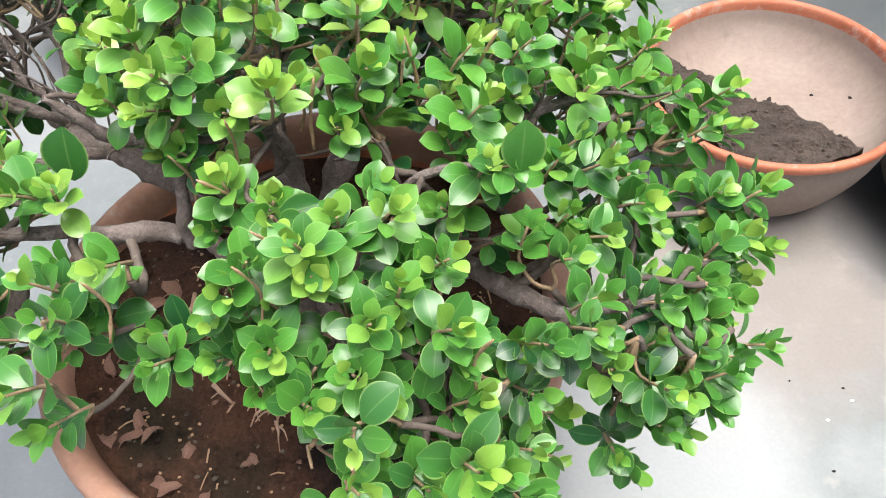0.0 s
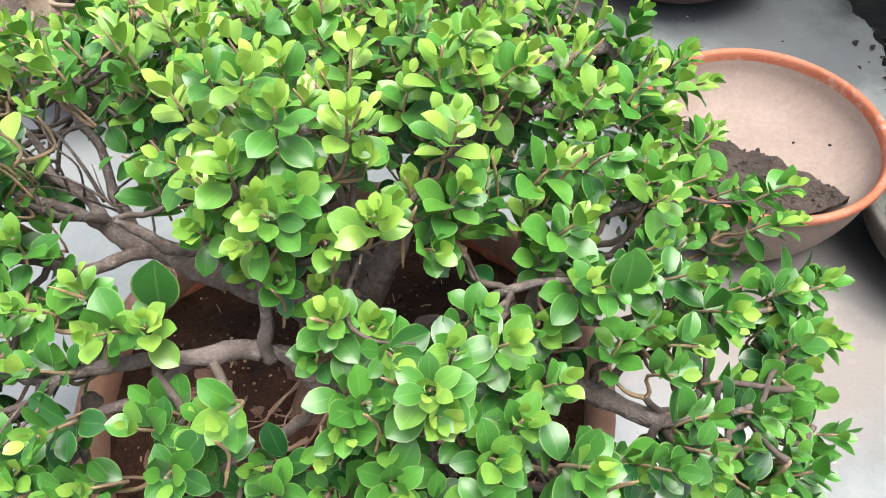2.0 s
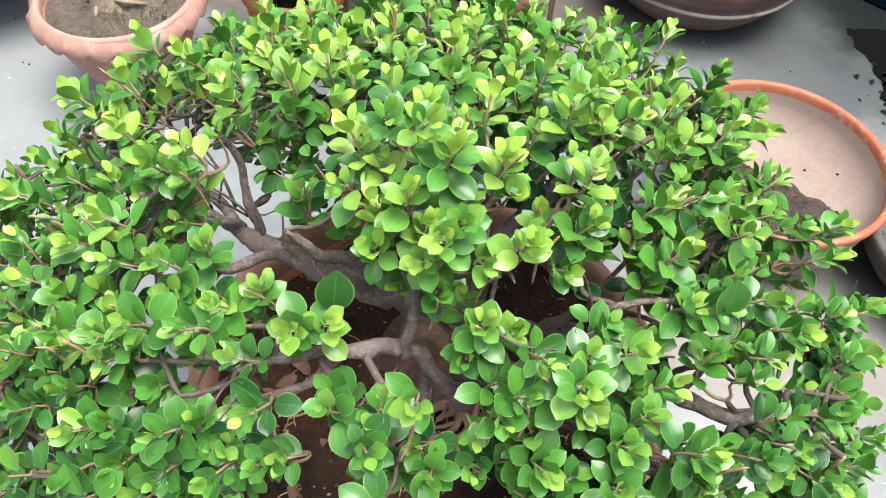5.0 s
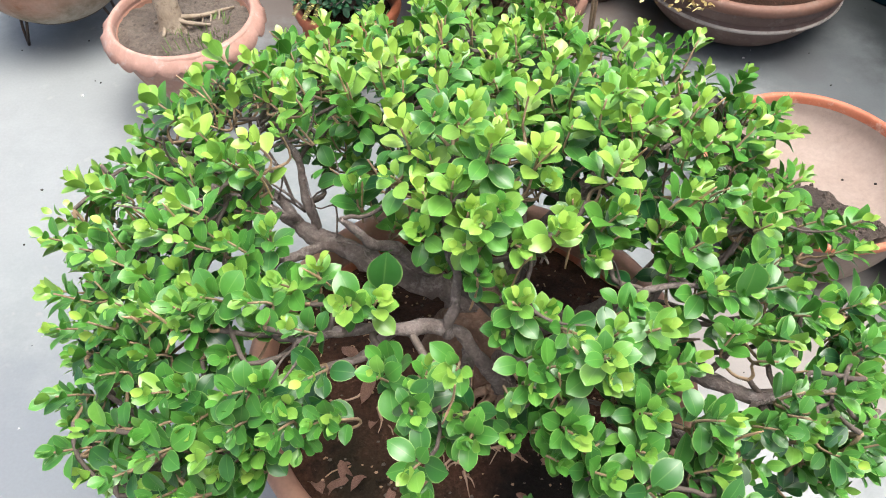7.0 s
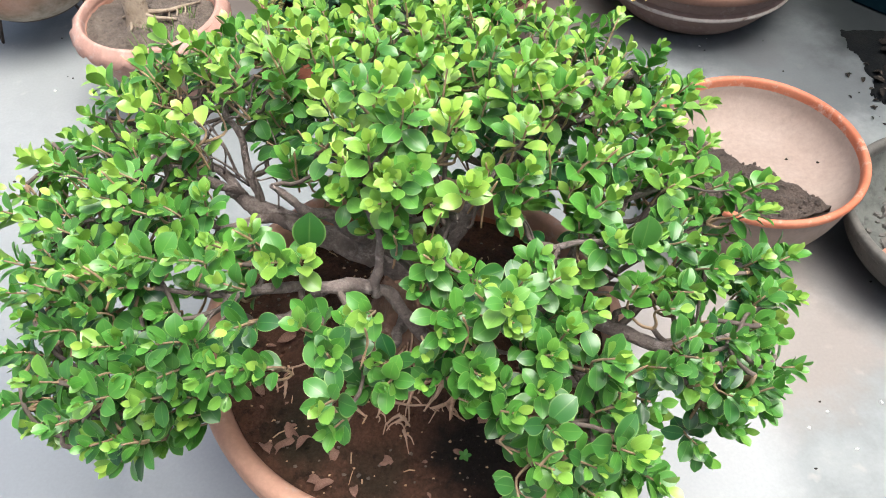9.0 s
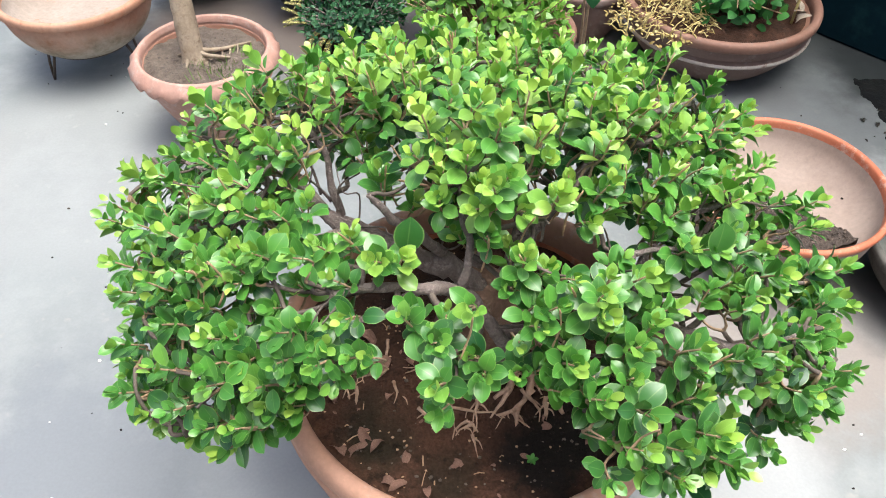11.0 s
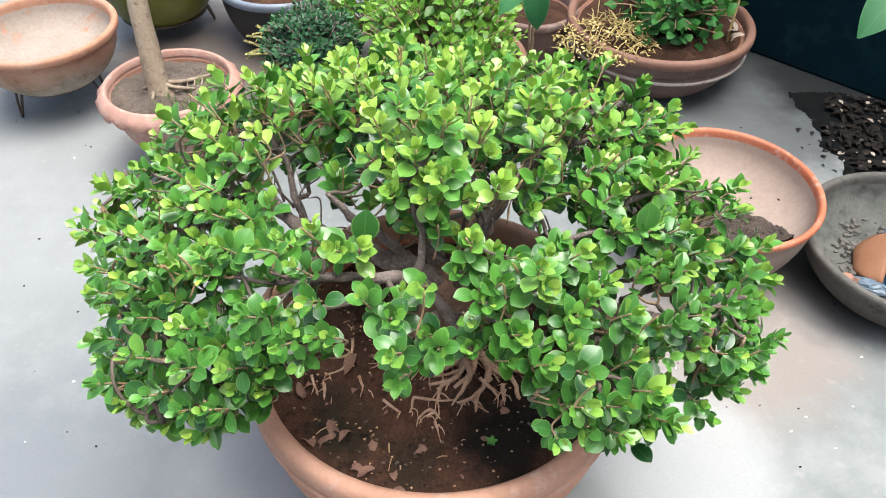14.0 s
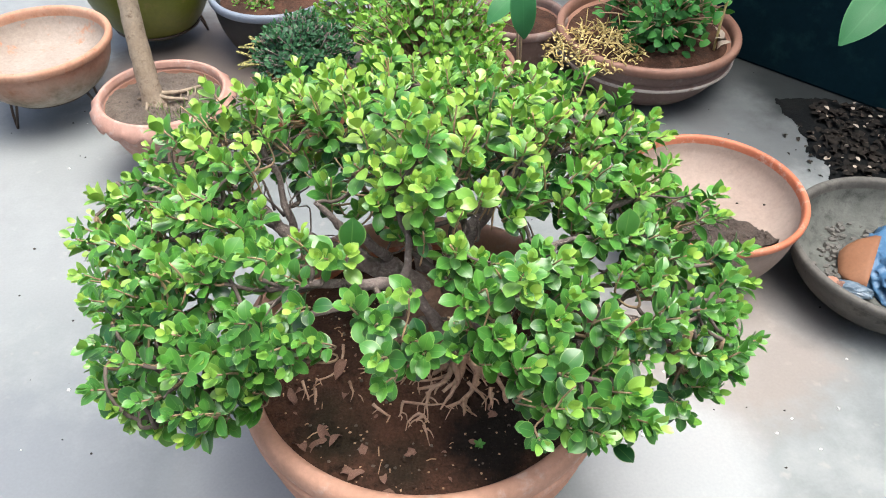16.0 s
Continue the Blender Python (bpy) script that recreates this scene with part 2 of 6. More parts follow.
def potting_soil():
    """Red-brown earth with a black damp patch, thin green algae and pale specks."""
    m, n, l, p = nodes_of("soil")
    co = n.new("ShaderNodeNewGeometry").outputs["Position"]
    big = noise_node(n, l, 9, 6, 0.65, co)
    mid = noise_node(n, l, 38, 6, 0.7, co)
    fine = noise_node(n, l, 190, 4, 0.7, co)
    c = mix_node(n, l, ramp_node(n, l, big.outputs["Fac"], [(0.36, (0, 0, 0)), (0.64, (1, 1, 1))]).outputs["Color"], (0.042, 0.021, 0.0135), (0.1, 0.047, 0.029))
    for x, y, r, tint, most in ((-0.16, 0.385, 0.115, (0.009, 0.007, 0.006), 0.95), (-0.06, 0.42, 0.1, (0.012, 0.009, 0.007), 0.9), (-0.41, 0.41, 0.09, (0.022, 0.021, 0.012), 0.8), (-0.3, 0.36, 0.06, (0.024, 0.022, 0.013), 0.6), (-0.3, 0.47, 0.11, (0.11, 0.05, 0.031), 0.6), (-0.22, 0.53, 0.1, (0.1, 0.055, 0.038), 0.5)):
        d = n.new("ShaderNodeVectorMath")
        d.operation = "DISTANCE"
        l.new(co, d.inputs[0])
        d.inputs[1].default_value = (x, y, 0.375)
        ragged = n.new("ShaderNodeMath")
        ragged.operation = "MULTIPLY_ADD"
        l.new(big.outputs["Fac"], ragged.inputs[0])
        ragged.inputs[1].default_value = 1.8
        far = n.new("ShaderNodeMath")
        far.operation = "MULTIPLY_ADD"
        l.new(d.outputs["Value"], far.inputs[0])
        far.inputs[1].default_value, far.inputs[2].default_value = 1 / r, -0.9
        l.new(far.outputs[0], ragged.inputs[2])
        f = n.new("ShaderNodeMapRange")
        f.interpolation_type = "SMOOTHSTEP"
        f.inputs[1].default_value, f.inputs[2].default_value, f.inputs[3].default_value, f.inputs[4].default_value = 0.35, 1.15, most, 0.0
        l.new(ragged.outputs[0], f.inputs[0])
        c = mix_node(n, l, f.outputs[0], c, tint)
    c = mix_node(n, l, ramp_node(n, l, mid.outputs["Fac"], [(0.54, (0, 0, 0)), (0.66, (0.75, 0.75, 0.75))]).outputs["Color"], c, (0.012, 0.009, 0.007))
    c = mix_node(n, l, ramp_node(n, l, fine.outputs["Fac"], [(0.66, (0, 0, 0)), (0.74, (0.7, 0.7, 0.7))]).outputs["Color"], c, (0.2, 0.13, 0.09))
    c = mix_node(n, l, 0.6, c, mix_node(n, l, 1.0, c, ramp_node(n, l, fine.outputs["Fac"], [(0.3, (0.4, 0.4, 0.4)), (0.65, (1.35, 1.35, 1.35))]).outputs["Color"], "MULTIPLY"))
    l.new(c, p.inputs["Base Color"])
    p.inputs["Roughness"].default_value, p.inputs["Specular IOR Level"].default_value = 0.9, 0.25
    total = n.new("ShaderNodeMath")
    total.operation = "ADD"
    l.new(mid.outputs["Fac"], total.inputs[0])
    l.new(fine.outputs["Fac"], total.inputs[1])
    b = n.new("ShaderNodeBump")
    b.inputs["Strength"].default_value, b.inputs["Distance"].default_value = 0.9, 0.006
    l.new(total.outputs[0], b.inputs["Height"])
    l.new(b.outputs["Normal"], p.inputs["Normal"])
    return m


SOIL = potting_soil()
SOIL_DRY = surface("dry_soil", (0.07, 0.052, 0.042), (0.12, 0.09, 0.072), (0.028, 0.021, 0.017), 16, 150, 0.95, 1.0, 0.012, 0.8)
BARK = surface("bark", (0.185, 0.145, 0.13), (0.27, 0.22, 0.2), (0.36, 0.31, 0.285), 26, 170, 0.92, 0.9, 0.005, 0.65, (0.5, 0.68), shine=0.25)
TRUNK_BARK = surface("trunk_bark", (0.19, 0.108, 0.074), (0.28, 0.17, 0.12), (0.35, 0.25, 0.195), 14, 140, 0.9, 0.8, 0.005, 0.55, (0.54, 0.72))
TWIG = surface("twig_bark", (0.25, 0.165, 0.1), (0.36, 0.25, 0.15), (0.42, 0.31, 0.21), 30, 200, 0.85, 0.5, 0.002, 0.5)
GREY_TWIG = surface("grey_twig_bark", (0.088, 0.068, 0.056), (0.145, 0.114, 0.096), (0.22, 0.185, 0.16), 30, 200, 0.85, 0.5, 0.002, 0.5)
ROOT = surface("root_bark", (0.4, 0.245, 0.165), (0.52, 0.36, 0.265), (0.25, 0.14, 0.09), 22, 180, 0.85, 0.5, 0.002, 0.5)
STEM_BARK = surface("pale_bark", (0.25, 0.19, 0.13), (0.34, 0.275, 0.205), (0.17, 0.12, 0.08), 14, 120, 0.85, 0.6, 0.003, 0.5, (0.54, 0.66))
PALE_SOIL = surface("pale_soil", (0.13, 0.102, 0.08), (0.19, 0.152, 0.12), (0.06, 0.046, 0.036), 18, 150, 0.95, 1.0, 0.01, 0.8)
DRY_LEAF = surface("dry_leaf", (0.17, 0.085, 0.06), (0.29, 0.165, 0.12), (0.4, 0.27, 0.21), 26, 200, 0.8, 0.4, 0.002, 0.4)
LITTER = surface("dead_leaf", (0.007, 0.006, 0.005), (0.02, 0.016, 0.013), (0.1, 0.08, 0.064), 9, 150, 0.8, 0.4, 0.002, 0.4, (0.57, 0.66), shine=0.2)
PALE_DRY = surface("pale_dry_leaf", (0.34, 0.28, 0.22), (0.45, 0.38, 0.31), (0.25, 0.18, 0.13), 16, 160, 0.85, 0.4, 0.002, 0.4)
IRON = surface("rusty_iron", (0.08, 0.07, 0.06), (0.13, 0.1, 0.08), (0.2, 0.12, 0.07), 20, 150, 0.6, 0.3, 0.001, 0.3, metal=0.6)
PLASTER = surface("wall_plaster", (0.5, 0.48, 0.44), (0.56, 0.54, 0.5), (0.42, 0.4, 0.36), 2.0, 60, 0.85, 0.2, 0.003, 0.3)
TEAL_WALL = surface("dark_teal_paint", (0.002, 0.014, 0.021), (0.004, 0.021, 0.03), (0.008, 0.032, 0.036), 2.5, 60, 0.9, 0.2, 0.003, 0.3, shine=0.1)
MUCK = surface("wet_muck", (0.003, 0.004, 0.005), (0.007, 0.008, 0.008), (0.012, 0.011, 0.01), 12, 120, 0.85, 0.6, 0.004, 0.5, shine=0.12)
BLUE_BAG = surface("blue_plastic", (0.035, 0.105, 0.21), (0.055, 0.145, 0.27), (0.12, 0.22, 0.32), 12, 80, 0.45, 0.3, 0.004, 0.2)
GREY_FILM = surface("grey_film", (0.08, 0.125, 0.17), (0.13, 0.18, 0.23), (0.25, 0.29, 0.32), 20, 90, 0.4, 0.3, 0.004, 0.2)
SHARD_CLAY = surface("shard_clay", (0.21, 0.09, 0.043), (0.25, 0.115, 0.058), (0.19, 0.105, 0.065), 9, 120, 0.75, 0.2, 0.002, 0.3, (0.58, 0.76))
PALE_CHIP = surface("pale_chip", (0.7, 0.7, 0.68), (0.78, 0.77, 0.74), (0.6, 0.58, 0.55), 30, 200, 0.7)
GRASS = surface("grass_blade", (0.1, 0.2, 0.04), (0.16, 0.26, 0.06), (0.3, 0.28, 0.1), 30, 200, 0.6)
STRAW = surface("straw", (0.5, 0.4, 0.16), (0.6, 0.5, 0.22), (0.38, 0.26, 0.12), 20, 160, 0.8)
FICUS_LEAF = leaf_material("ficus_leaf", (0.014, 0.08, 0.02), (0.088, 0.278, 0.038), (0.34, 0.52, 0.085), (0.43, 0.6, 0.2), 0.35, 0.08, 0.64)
MINT_LEAF = leaf_material("mint_leaf", (0.018, 0.095, 0.022), (0.045, 0.19, 0.04), (0.1, 0.29, 0.06), (0.09, 0.25, 0.08), 0.55, 0.22, 0.3)
LIME_LEAF = leaf_material("lime_leaf", (0.05, 0.17, 0.03), (0.13, 0.32, 0.04), (0.27, 0.48, 0.07), (0.3, 0.46, 0.14))
DEEP_LEAF = leaf_material("deep_leaf", (0.01, 0.055, 0.022), (0.024, 0.105, 0.042), (0.05, 0.17, 0.06), (0.05, 0.14, 0.065), 0.6, 0.2)
FERN_LEAF = leaf_material("fern_leaf", (0.06, 0.065, 0.018), (0.17, 0.16, 0.045), (0.36, 0.34, 0.12), (0.2, 0.2, 0.09), 0.5, 0.2, 0.3)
DARK_BROAD = leaf_material("dark_broad_leaf", (0.02, 0.09, 0.035), (0.035, 0.15, 0.055), (0.06, 0.21, 0.07), (0.09, 0.26, 0.1), 0.5, 0.14, 0.2)
YELLOW_LEAF = leaf_material("yellow_leaf", (0.2, 0.135, 0.05), (0.38, 0.28, 0.1), (0.52, 0.44, 0.2), (0.45, 0.37, 0.18), 0.5, 0.15, 0.3)


# ---- building helpers ----
def mesh_of(name, verts, faces, material, smooth=True):
    me = bpy.data.meshes.new(name)
    me.from_pydata([tuple(v) for v in verts], [], faces)
    me.materials.append(material)
    if smooth:
        me.polygons.foreach_set("use_smooth", [True] * len(me.polygons))
    me.update()
    return me


def thing(name, at=(0, 0, 0), label="", category="", group="", kind=""):
    ob = new(name)
    ob.location = at
    ob.empty_display_size = 0.05
    return tagged(ob, label, category, group, kind)


def part_mesh(name, me, parent, label="", kind="", at=None):
    ob = new(name, me)
    ob.parent = parent
    if at is not None:
        ob.matrix_basis = at
    return tagged(ob, label, kind=kind)


def lathe(profile, seg=72, wave=0.0, waves=0, wobble=0.0, seed=0, wave_from=0.0):
    """Verts and faces of a turned form; wave ripples the outermost lip, wobble makes it uneven."""
    rnd = random.Random(seed)
    ph = [rnd.uniform(0, 6.28) for _ in range(4)]
    verts, faces = [], []
    for r, z in profile:
        for i in range(seg):
            a = 2 * math.pi * i / seg
            k = 1 + wobble * (math.sin(2 * a + ph[0]) + 0.6 * math.sin(3 * a + ph[1]) + 0.3 * math.sin(5 * a + ph[2] + 9 * z))
            rr = r * k + (wave * math.sin(waves * a + ph[3]) if r > wave_from and r > 0 else 0)
            dz = wave * 0.9 * math.sin(waves * a + ph[3]) if wave and r > wave_from else 0
            verts.append((rr * math.cos(a), rr * math.sin(a), z + dz + wobble * 0.1 * math.sin(2 * a + ph[2])))
    for j in range(len(profile) - 1):
        for i in range(seg):
            k = (i + 1) % seg
            faces.append((j * seg + i, j * seg + k, (j + 1) * seg + k, (j + 1) * seg + i))
    return verts, faces


def rounded(profile):
    """Soften a profile by cutting its corners twice."""
    pts = [Vector((r, z)) for r, z in profile]
    for _ in range(2):
        out = [pts[0]]
        for a, b in zip(pts, pts[1:]):
            out += [a.lerp(b, 0.25), a.lerp(b, 0.75)]
        pts = out + [pts[-1]]
    return [(p.x, p.y) for p in pts]


def tube(points, radii, seg=8, jitter=0.0, seed=0):
    """Verts and faces of a tapered bent tube with closed ends."""
    rnd = random.Random(seed)
    pts = [Vector(p) for p in points]
    verts, faces = [], []
    side = Vector((1, 0.3, 0.2)).normalized()
    for i, p in enumerate(pts):
        d = (pts[min(i + 1, len(pts) - 1)] - pts[max(i - 1, 0)]).normalized()
        side = (side - d * side.dot(d)).normalized()
        up = d.cross(side)
        for k in range(seg):
            a = 2 * math.pi * k / seg
            r = radii[i] * (1 + rnd.uniform(-jitter, jitter))
            verts.append(p + (side * math.cos(a) + up * math.sin(a)) * r)
    for i in range(len(pts) - 1):
        for k in range(seg):
            q = (k + 1) % seg
            faces.append((i * seg + k, i * seg + q, (i + 1) * seg + q, (i + 1) * seg + k))
    faces.append(tuple(reversed(range(seg))))
    faces.append(tuple((len(pts) - 1) * seg + k for k in range(seg)))
    return verts, faces


def smooth_line(points, steps=6):
    """A Catmull-Rom line through the points."""
    p = [Vector(points[0])] + [Vector(q) for q in points] + [Vector(points[-1])]
    out = []
    for i in range(1, len(p) - 2):
        for s in range(steps):
            t = s / steps
            a, b, c, d = p[i - 1], p[i], p[i + 1], p[i + 2]
            out.append(0.5 * (2 * b + (c - a) * t + (2 * a - 5 * b + 4 * c - d) * t * t + (3 * b - a - 3 * c + d) * t ** 3))
    return out + [p[-2]]


class Heap:
    """Gathers pieces of geometry for one joined mesh."""

    def __init__(self):
        self.v, self.f = [], []

    def add(self, vf):
        o = len(self.v)
        self.v += [tuple(q) for q in vf[0]]
        self.f += [tuple(i + o for i in q) for q in vf[1]]


def leaf_shape(aspect=0.6, fold=0.18, curl=0.12, tip=0.75, rows=8, wave=0.0):
    """A unit leaf: verts, faces, uv. Base at the origin, length 1 along +y, upper side +z."""
    cols = (-1.0, -0.55, 0.0, 0.55, 1.0)
    verts, uv = [], []
    for j in range(rows + 1):
        t = j / rows
        w = aspect * 0.5 * max(0.02, (1 - abs(2 * t ** tip - 1) ** 2.1) ** 0.65)
        if t > 0.74:
            w *= 1 - 0.34 * ((t - 0.74) / 0.26) ** 2
        if j == rows:
            w = aspect * 0.03
        for c in cols:
            x = c * w
            z = fold * abs(x) - curl * (t - 0.35) ** 2 - 0.25 * fold * (abs(c) ** 2) * w + wave * math.sin(9 * t + 2 * c) * abs(c)
            verts.append((x, t, z))
            uv.append((c, t))
    faces = []
    k = len(cols)
    for j in range(rows):
        for i in range(k - 1):
            faces.append((j * k + i, j * k + i + 1, (j + 1) * k + i + 1, (j + 1) * k + i))
    return np.array(verts), faces, np.array(uv)


def leaf_mesh(name, shape, age, material):
    v, f, uv = shape
    me = mesh_of(name, v, f, material)
    put_leaf_layers(me, uv, np.full(len(v), age))
    return me


def put_leaf_layers(me, uv, age):
    idx = np.empty(len(me.loops), dtype=np.int32)
    me.loops.foreach_get("vertex_index", idx)
    lay = me.uv_layers.new(name="UVMap")
    lay.data.foreach_set("uv", np.asarray(uv, dtype=np.float32)[idx].ravel())
    at = me.attributes.new("age", "FLOAT", "POINT")
    at.data.foreach_set("value", np.asarray(age, dtype=np.float32))


def leaf_matrix(base, length_dir, normal, size):
    y = Vector(length_dir).normalized()
    z = Vector(normal)
    z = (z - y * z.dot(y)).normalized()
    x = y.cross(z)
    m = Matrix((x, y, z)).transposed().to_4x4() @ Matrix.Diagonal((size, size, size, 1))
    m.translation = base
    return m


def joined_leaves(name, items, shapes, material):
    """One mesh from (matrix, shape index, age) rows."""
    vs, fs, us, ags = [], [], [], []
    o = 0
    for m, k, age in items:
        v, f, uv = shapes[k]
        a = np.array(m)
        vs.append(v @ a[:3, :3].T + a[:3, 3])
        fs += [tuple(i + o for i in q) for q in f]
        us.append(uv)
        ags.append(np.full(len(v), age))
        o += len(v)
    me = mesh_of(name, np.concatenate(vs), fs, material)
    put_leaf_layers(me, np.concatenate(us), np.concatenate(ags))
    return me


def rosette(rnd, base, axis, count, big, small, ages, spread=(30, 88), stem=0.03, droop=0.15):
    """Leaves set in a spiral round the end of a shoot; the youngest, smallest stand upright at its tip."""
    axis = Vector(axis).normalized()
    u = axis.orthogonal().normalized()
    w = axis.cross(u)
    turn = rnd.uniform(0, 6.28)
    out = []
    for i in range(count):
        q = i / max(count - 1, 1)
        a = turn + i * 2.4 + rnd.uniform(-0.3, 0.3)
        rad = u * math.cos(a) + w * math.sin(a)
        e = radians(spread[1] + (spread[0] - spread[1]) * q + rnd.uniform(-20, 20))
        d = axis * math.cos(e) + rad * math.sin(e)
        d = (d + Vector((0, 0, -droop * (1 - q) * rnd.uniform(0.2, 1)))).normalized()
        nrm = axis * math.sin(e) - rad * math.cos(e) + Vector((rnd.uniform(-0.5, 0.5), rnd.uniform(-0.5, 0.5), 0.3))
        size = big + (small - big) * q ** 1.3
        size *= rnd.uniform(0.72, 1.22)
        p = Vector(base) - axis * stem * 1.35 * (1 - q) + rad * 0.004
        age = ages[0] + (ages[1] - ages[0]) * q ** 1.6 + rnd.uniform(-0.1, 0.1)
        size = min(size, 0.038 - 0.03 * max(0.0, age - 0.4))
        out.append((leaf_matrix(p, d, nrm, size), max(0.0, min(1.0, age))))
    return out


# ---- ground and wall ----
def ground():
    verts, faces = [], []
    edge = [-60, -20, -6, -3] + [-2 + 0.25 * i for i in range(17)] + [3, 6, 20, 60]
    k = len(edge)
    for y in edge:
        for x in edge:
            verts.append((x, y + 1, 0.0))
    for j in range(k - 1):
        for i in range(k - 1):
            faces.append((j * k + i, j * k + i + 1, (j + 1) * k + i + 1, (j + 1) * k + i))
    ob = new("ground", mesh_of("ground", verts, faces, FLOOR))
    tagged(ob, "pale grey trowelled concrete yard with brown earth stains and painted shade", "ground", kind="structure")


ground()


def wall_line(a, b, height, thick, material, name, label):
    a, b = Vector((*a, 0)), Vector((*b, 0))
    d = (b - a).normalized()
    nrm = Vector((-d.y, d.x, 0))
    if nrm.y < 0:
        nrm = -nrm
    bm = bmesh.new()
    base = [a, b, b + nrm * thick, a + nrm * thick]
    low = [bm.verts.new(p) for p in base]
    high = [bm.verts.new(p + Vector((0, 0, height))) for p in base]
    bm.faces.new(list(reversed(low)))
    bm.faces.new(high)
    for i in range(4):
        j = (i + 1) % 4
        bm.faces.new((low[i], low[j], high[j], high[i]))
    bmesh.ops.recalc_face_normals(bm, faces=bm.faces)
    bmesh.ops.bevel(bm, geom=[e for e in bm.edges], offset=0.008, segments=2, affect="EDGES")
    me = bpy.data.meshes.new(name)
    bm.to_mesh(me)
    bm.free()
    me.materials.append(material)
    return tagged(new(name, me), label, "wall", kind="structure")


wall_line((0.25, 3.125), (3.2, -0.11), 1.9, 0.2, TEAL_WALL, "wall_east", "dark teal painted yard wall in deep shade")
inward = Vector((-0.739, -0.674, 0))
# unseen wall, added to hold back sky light from the yard's front
wall_line((-4.5, -1.75), (4.5, -1.75), 2.5, -0.2, PLASTER, "unseen_wall_south", "unseen plastered wall added behind the yard to dim its front")


# ---- pots ----
def clay_pot(name, at, rim_r, height, base_r, lip, body_mat, rim_mat, inner_mat, label, inner_depth, belly=0.5, lip_h=0.035, wave=0.0, waves=0, ridge=False, seed=1, wall=0.022, flat_r=0.6, lift=0.0, group="garden pots", full=1.0, line_mat=None):
    """A turned pot of three parts: body, rolled rim and lining. at is the middle of its foot."""
    root = thing(name, at, label, "plant pot", group)
    h = height
    out = [(0.001, lift), (base_r * 0.96, lift), (base_r, lift + 0.006)]
    for i in range(1, 11):
        t = i / 10
        r = base_r + (rim_r - lip * 0.6 - base_r) * (math.sin(t * math.pi / 2) ** (0.6 + belly * 0.4) if full else t)
        out.append((r, lift + 0.006 + (h - lip_h - lift - 0.006) * t))
    if ridge:
        i = 9
        r, z = out[i]
        if line_mat:
            part_mesh("band", mesh_of("band", *lathe(rounded([(r + 0.007, z - 0.009), (r + 0.0145, z - 0.006), (r + 0.0155, z + 0.001), (r + 0.009, z + 0.004)]), 72, 0, 0, 0.004, seed), line_mat), root, "pale clay ridge")
        out[i:i + 1] = [(r - 0.004, z - 0.014), (r + 0.01, z - 0.007), (r + 0.012, z + 0.002), (r - 0.002, z + 0.01)]
    part_mesh("body", mesh_of("body", *lathe(out, 72, 0, 0, 0.004, seed), body_mat), root)
    a, b = rim_r, rim_r - lip
    prof = [(a - lip * 0.75, h - lip_h - 0.004), (a - lip * 0.12, h - lip_h), (a, h - lip_h * 0.7), (a, h - lip_h * 0.25), (a - lip * 0.25, h), (a - lip * 0.7, h), (b, h - lip_h * 0.3), (b - 0.002, h - lip_h - 0.004)]
    part_mesh("rim", mesh_of("rim", *lathe(rounded(prof), 96, wave, waves, 0.004, seed, rim_r - lip * 0.14), rim_mat), root)
    inn = [(b - 0.002, h - lip_h - 0.003)]
    for i in range(1, 9):
        t = i / 8
        r = flat_r * b + (b - 0.004 - flat_r * b) * math.cos(t * math.pi / 2) ** 0.8
        inn.append((max(r, 0.01), h - lip_h - (inner_depth - lip_h) * t ** 0.9))
    inn.append((0.001, h - inner_depth - 0.002))
    part_mesh("lining", mesh_of("lining", *lathe(inn, 72, 0, 0, 0.004, seed), inner_mat), root)
    return root


def soil_disc(name, at, r, material, label, dome=0.01, rough=0.008, seed=0, rings=26, seg=72, shape=None):
    verts, faces = [(0, 0, dome)], []
    for j in range(1, rings + 1):
        for i in range(seg):
            a = 2 * math.pi * i / seg
            q = r * j / rings
            x, y = q * math.cos(a), q * math.sin(a)
            z = dome * (1 - (j / rings) ** 2)
            p = Vector((x * 14 + seed, y * 14, seed))
            z += rough * noise.noise(p) + rough * 0.6 * noise.noise(p * 3.3) + rough * 0.35 * noise.noise(p * 8)
            if shape:
                z += shape(x, y)
            verts.append((x, y, z))
    for i in range(seg):
        faces.append((0, 1 + i, 1 + (i + 1) % seg))
    for j in range(rings - 1):
        for i in range(seg):
            k = (i + 1) % seg
            faces.append((1 + j * seg + i, 1 + (j + 1) * seg + i, 1 + (j + 1) * seg + k, 1 + j * seg + k))
    ob = new(name, mesh_of(name, verts, faces, material))
    ob.location = at
    return tagged(ob, label, "soil", kind="stuff")


POT = Vector((-0.246, 0.594, 0))
bonsai_pot = clay_pot("bonsai_pot", POT, 0.351, 0.407, 0.21, 0.036, TERRACOTTA, TERRACOTTA, RIM_ORANGE, "large round terracotta bonsai pot with rolled rim", 0.09, 0.3, 0.055, ridge=True, seed=3, flat_r=0.9)
part_mesh("band", mesh_of("band", *lathe(rounded([(0.322, 0.318), (0.34, 0.32), (0.3485, 0.329), (0.3475, 0.341), (0.338, 0.347), (0.32, 0.349)]), 96, 0, 0, 0.004, 3), TERRACOTTA), bonsai_pot, "rolled clay band under the rim")
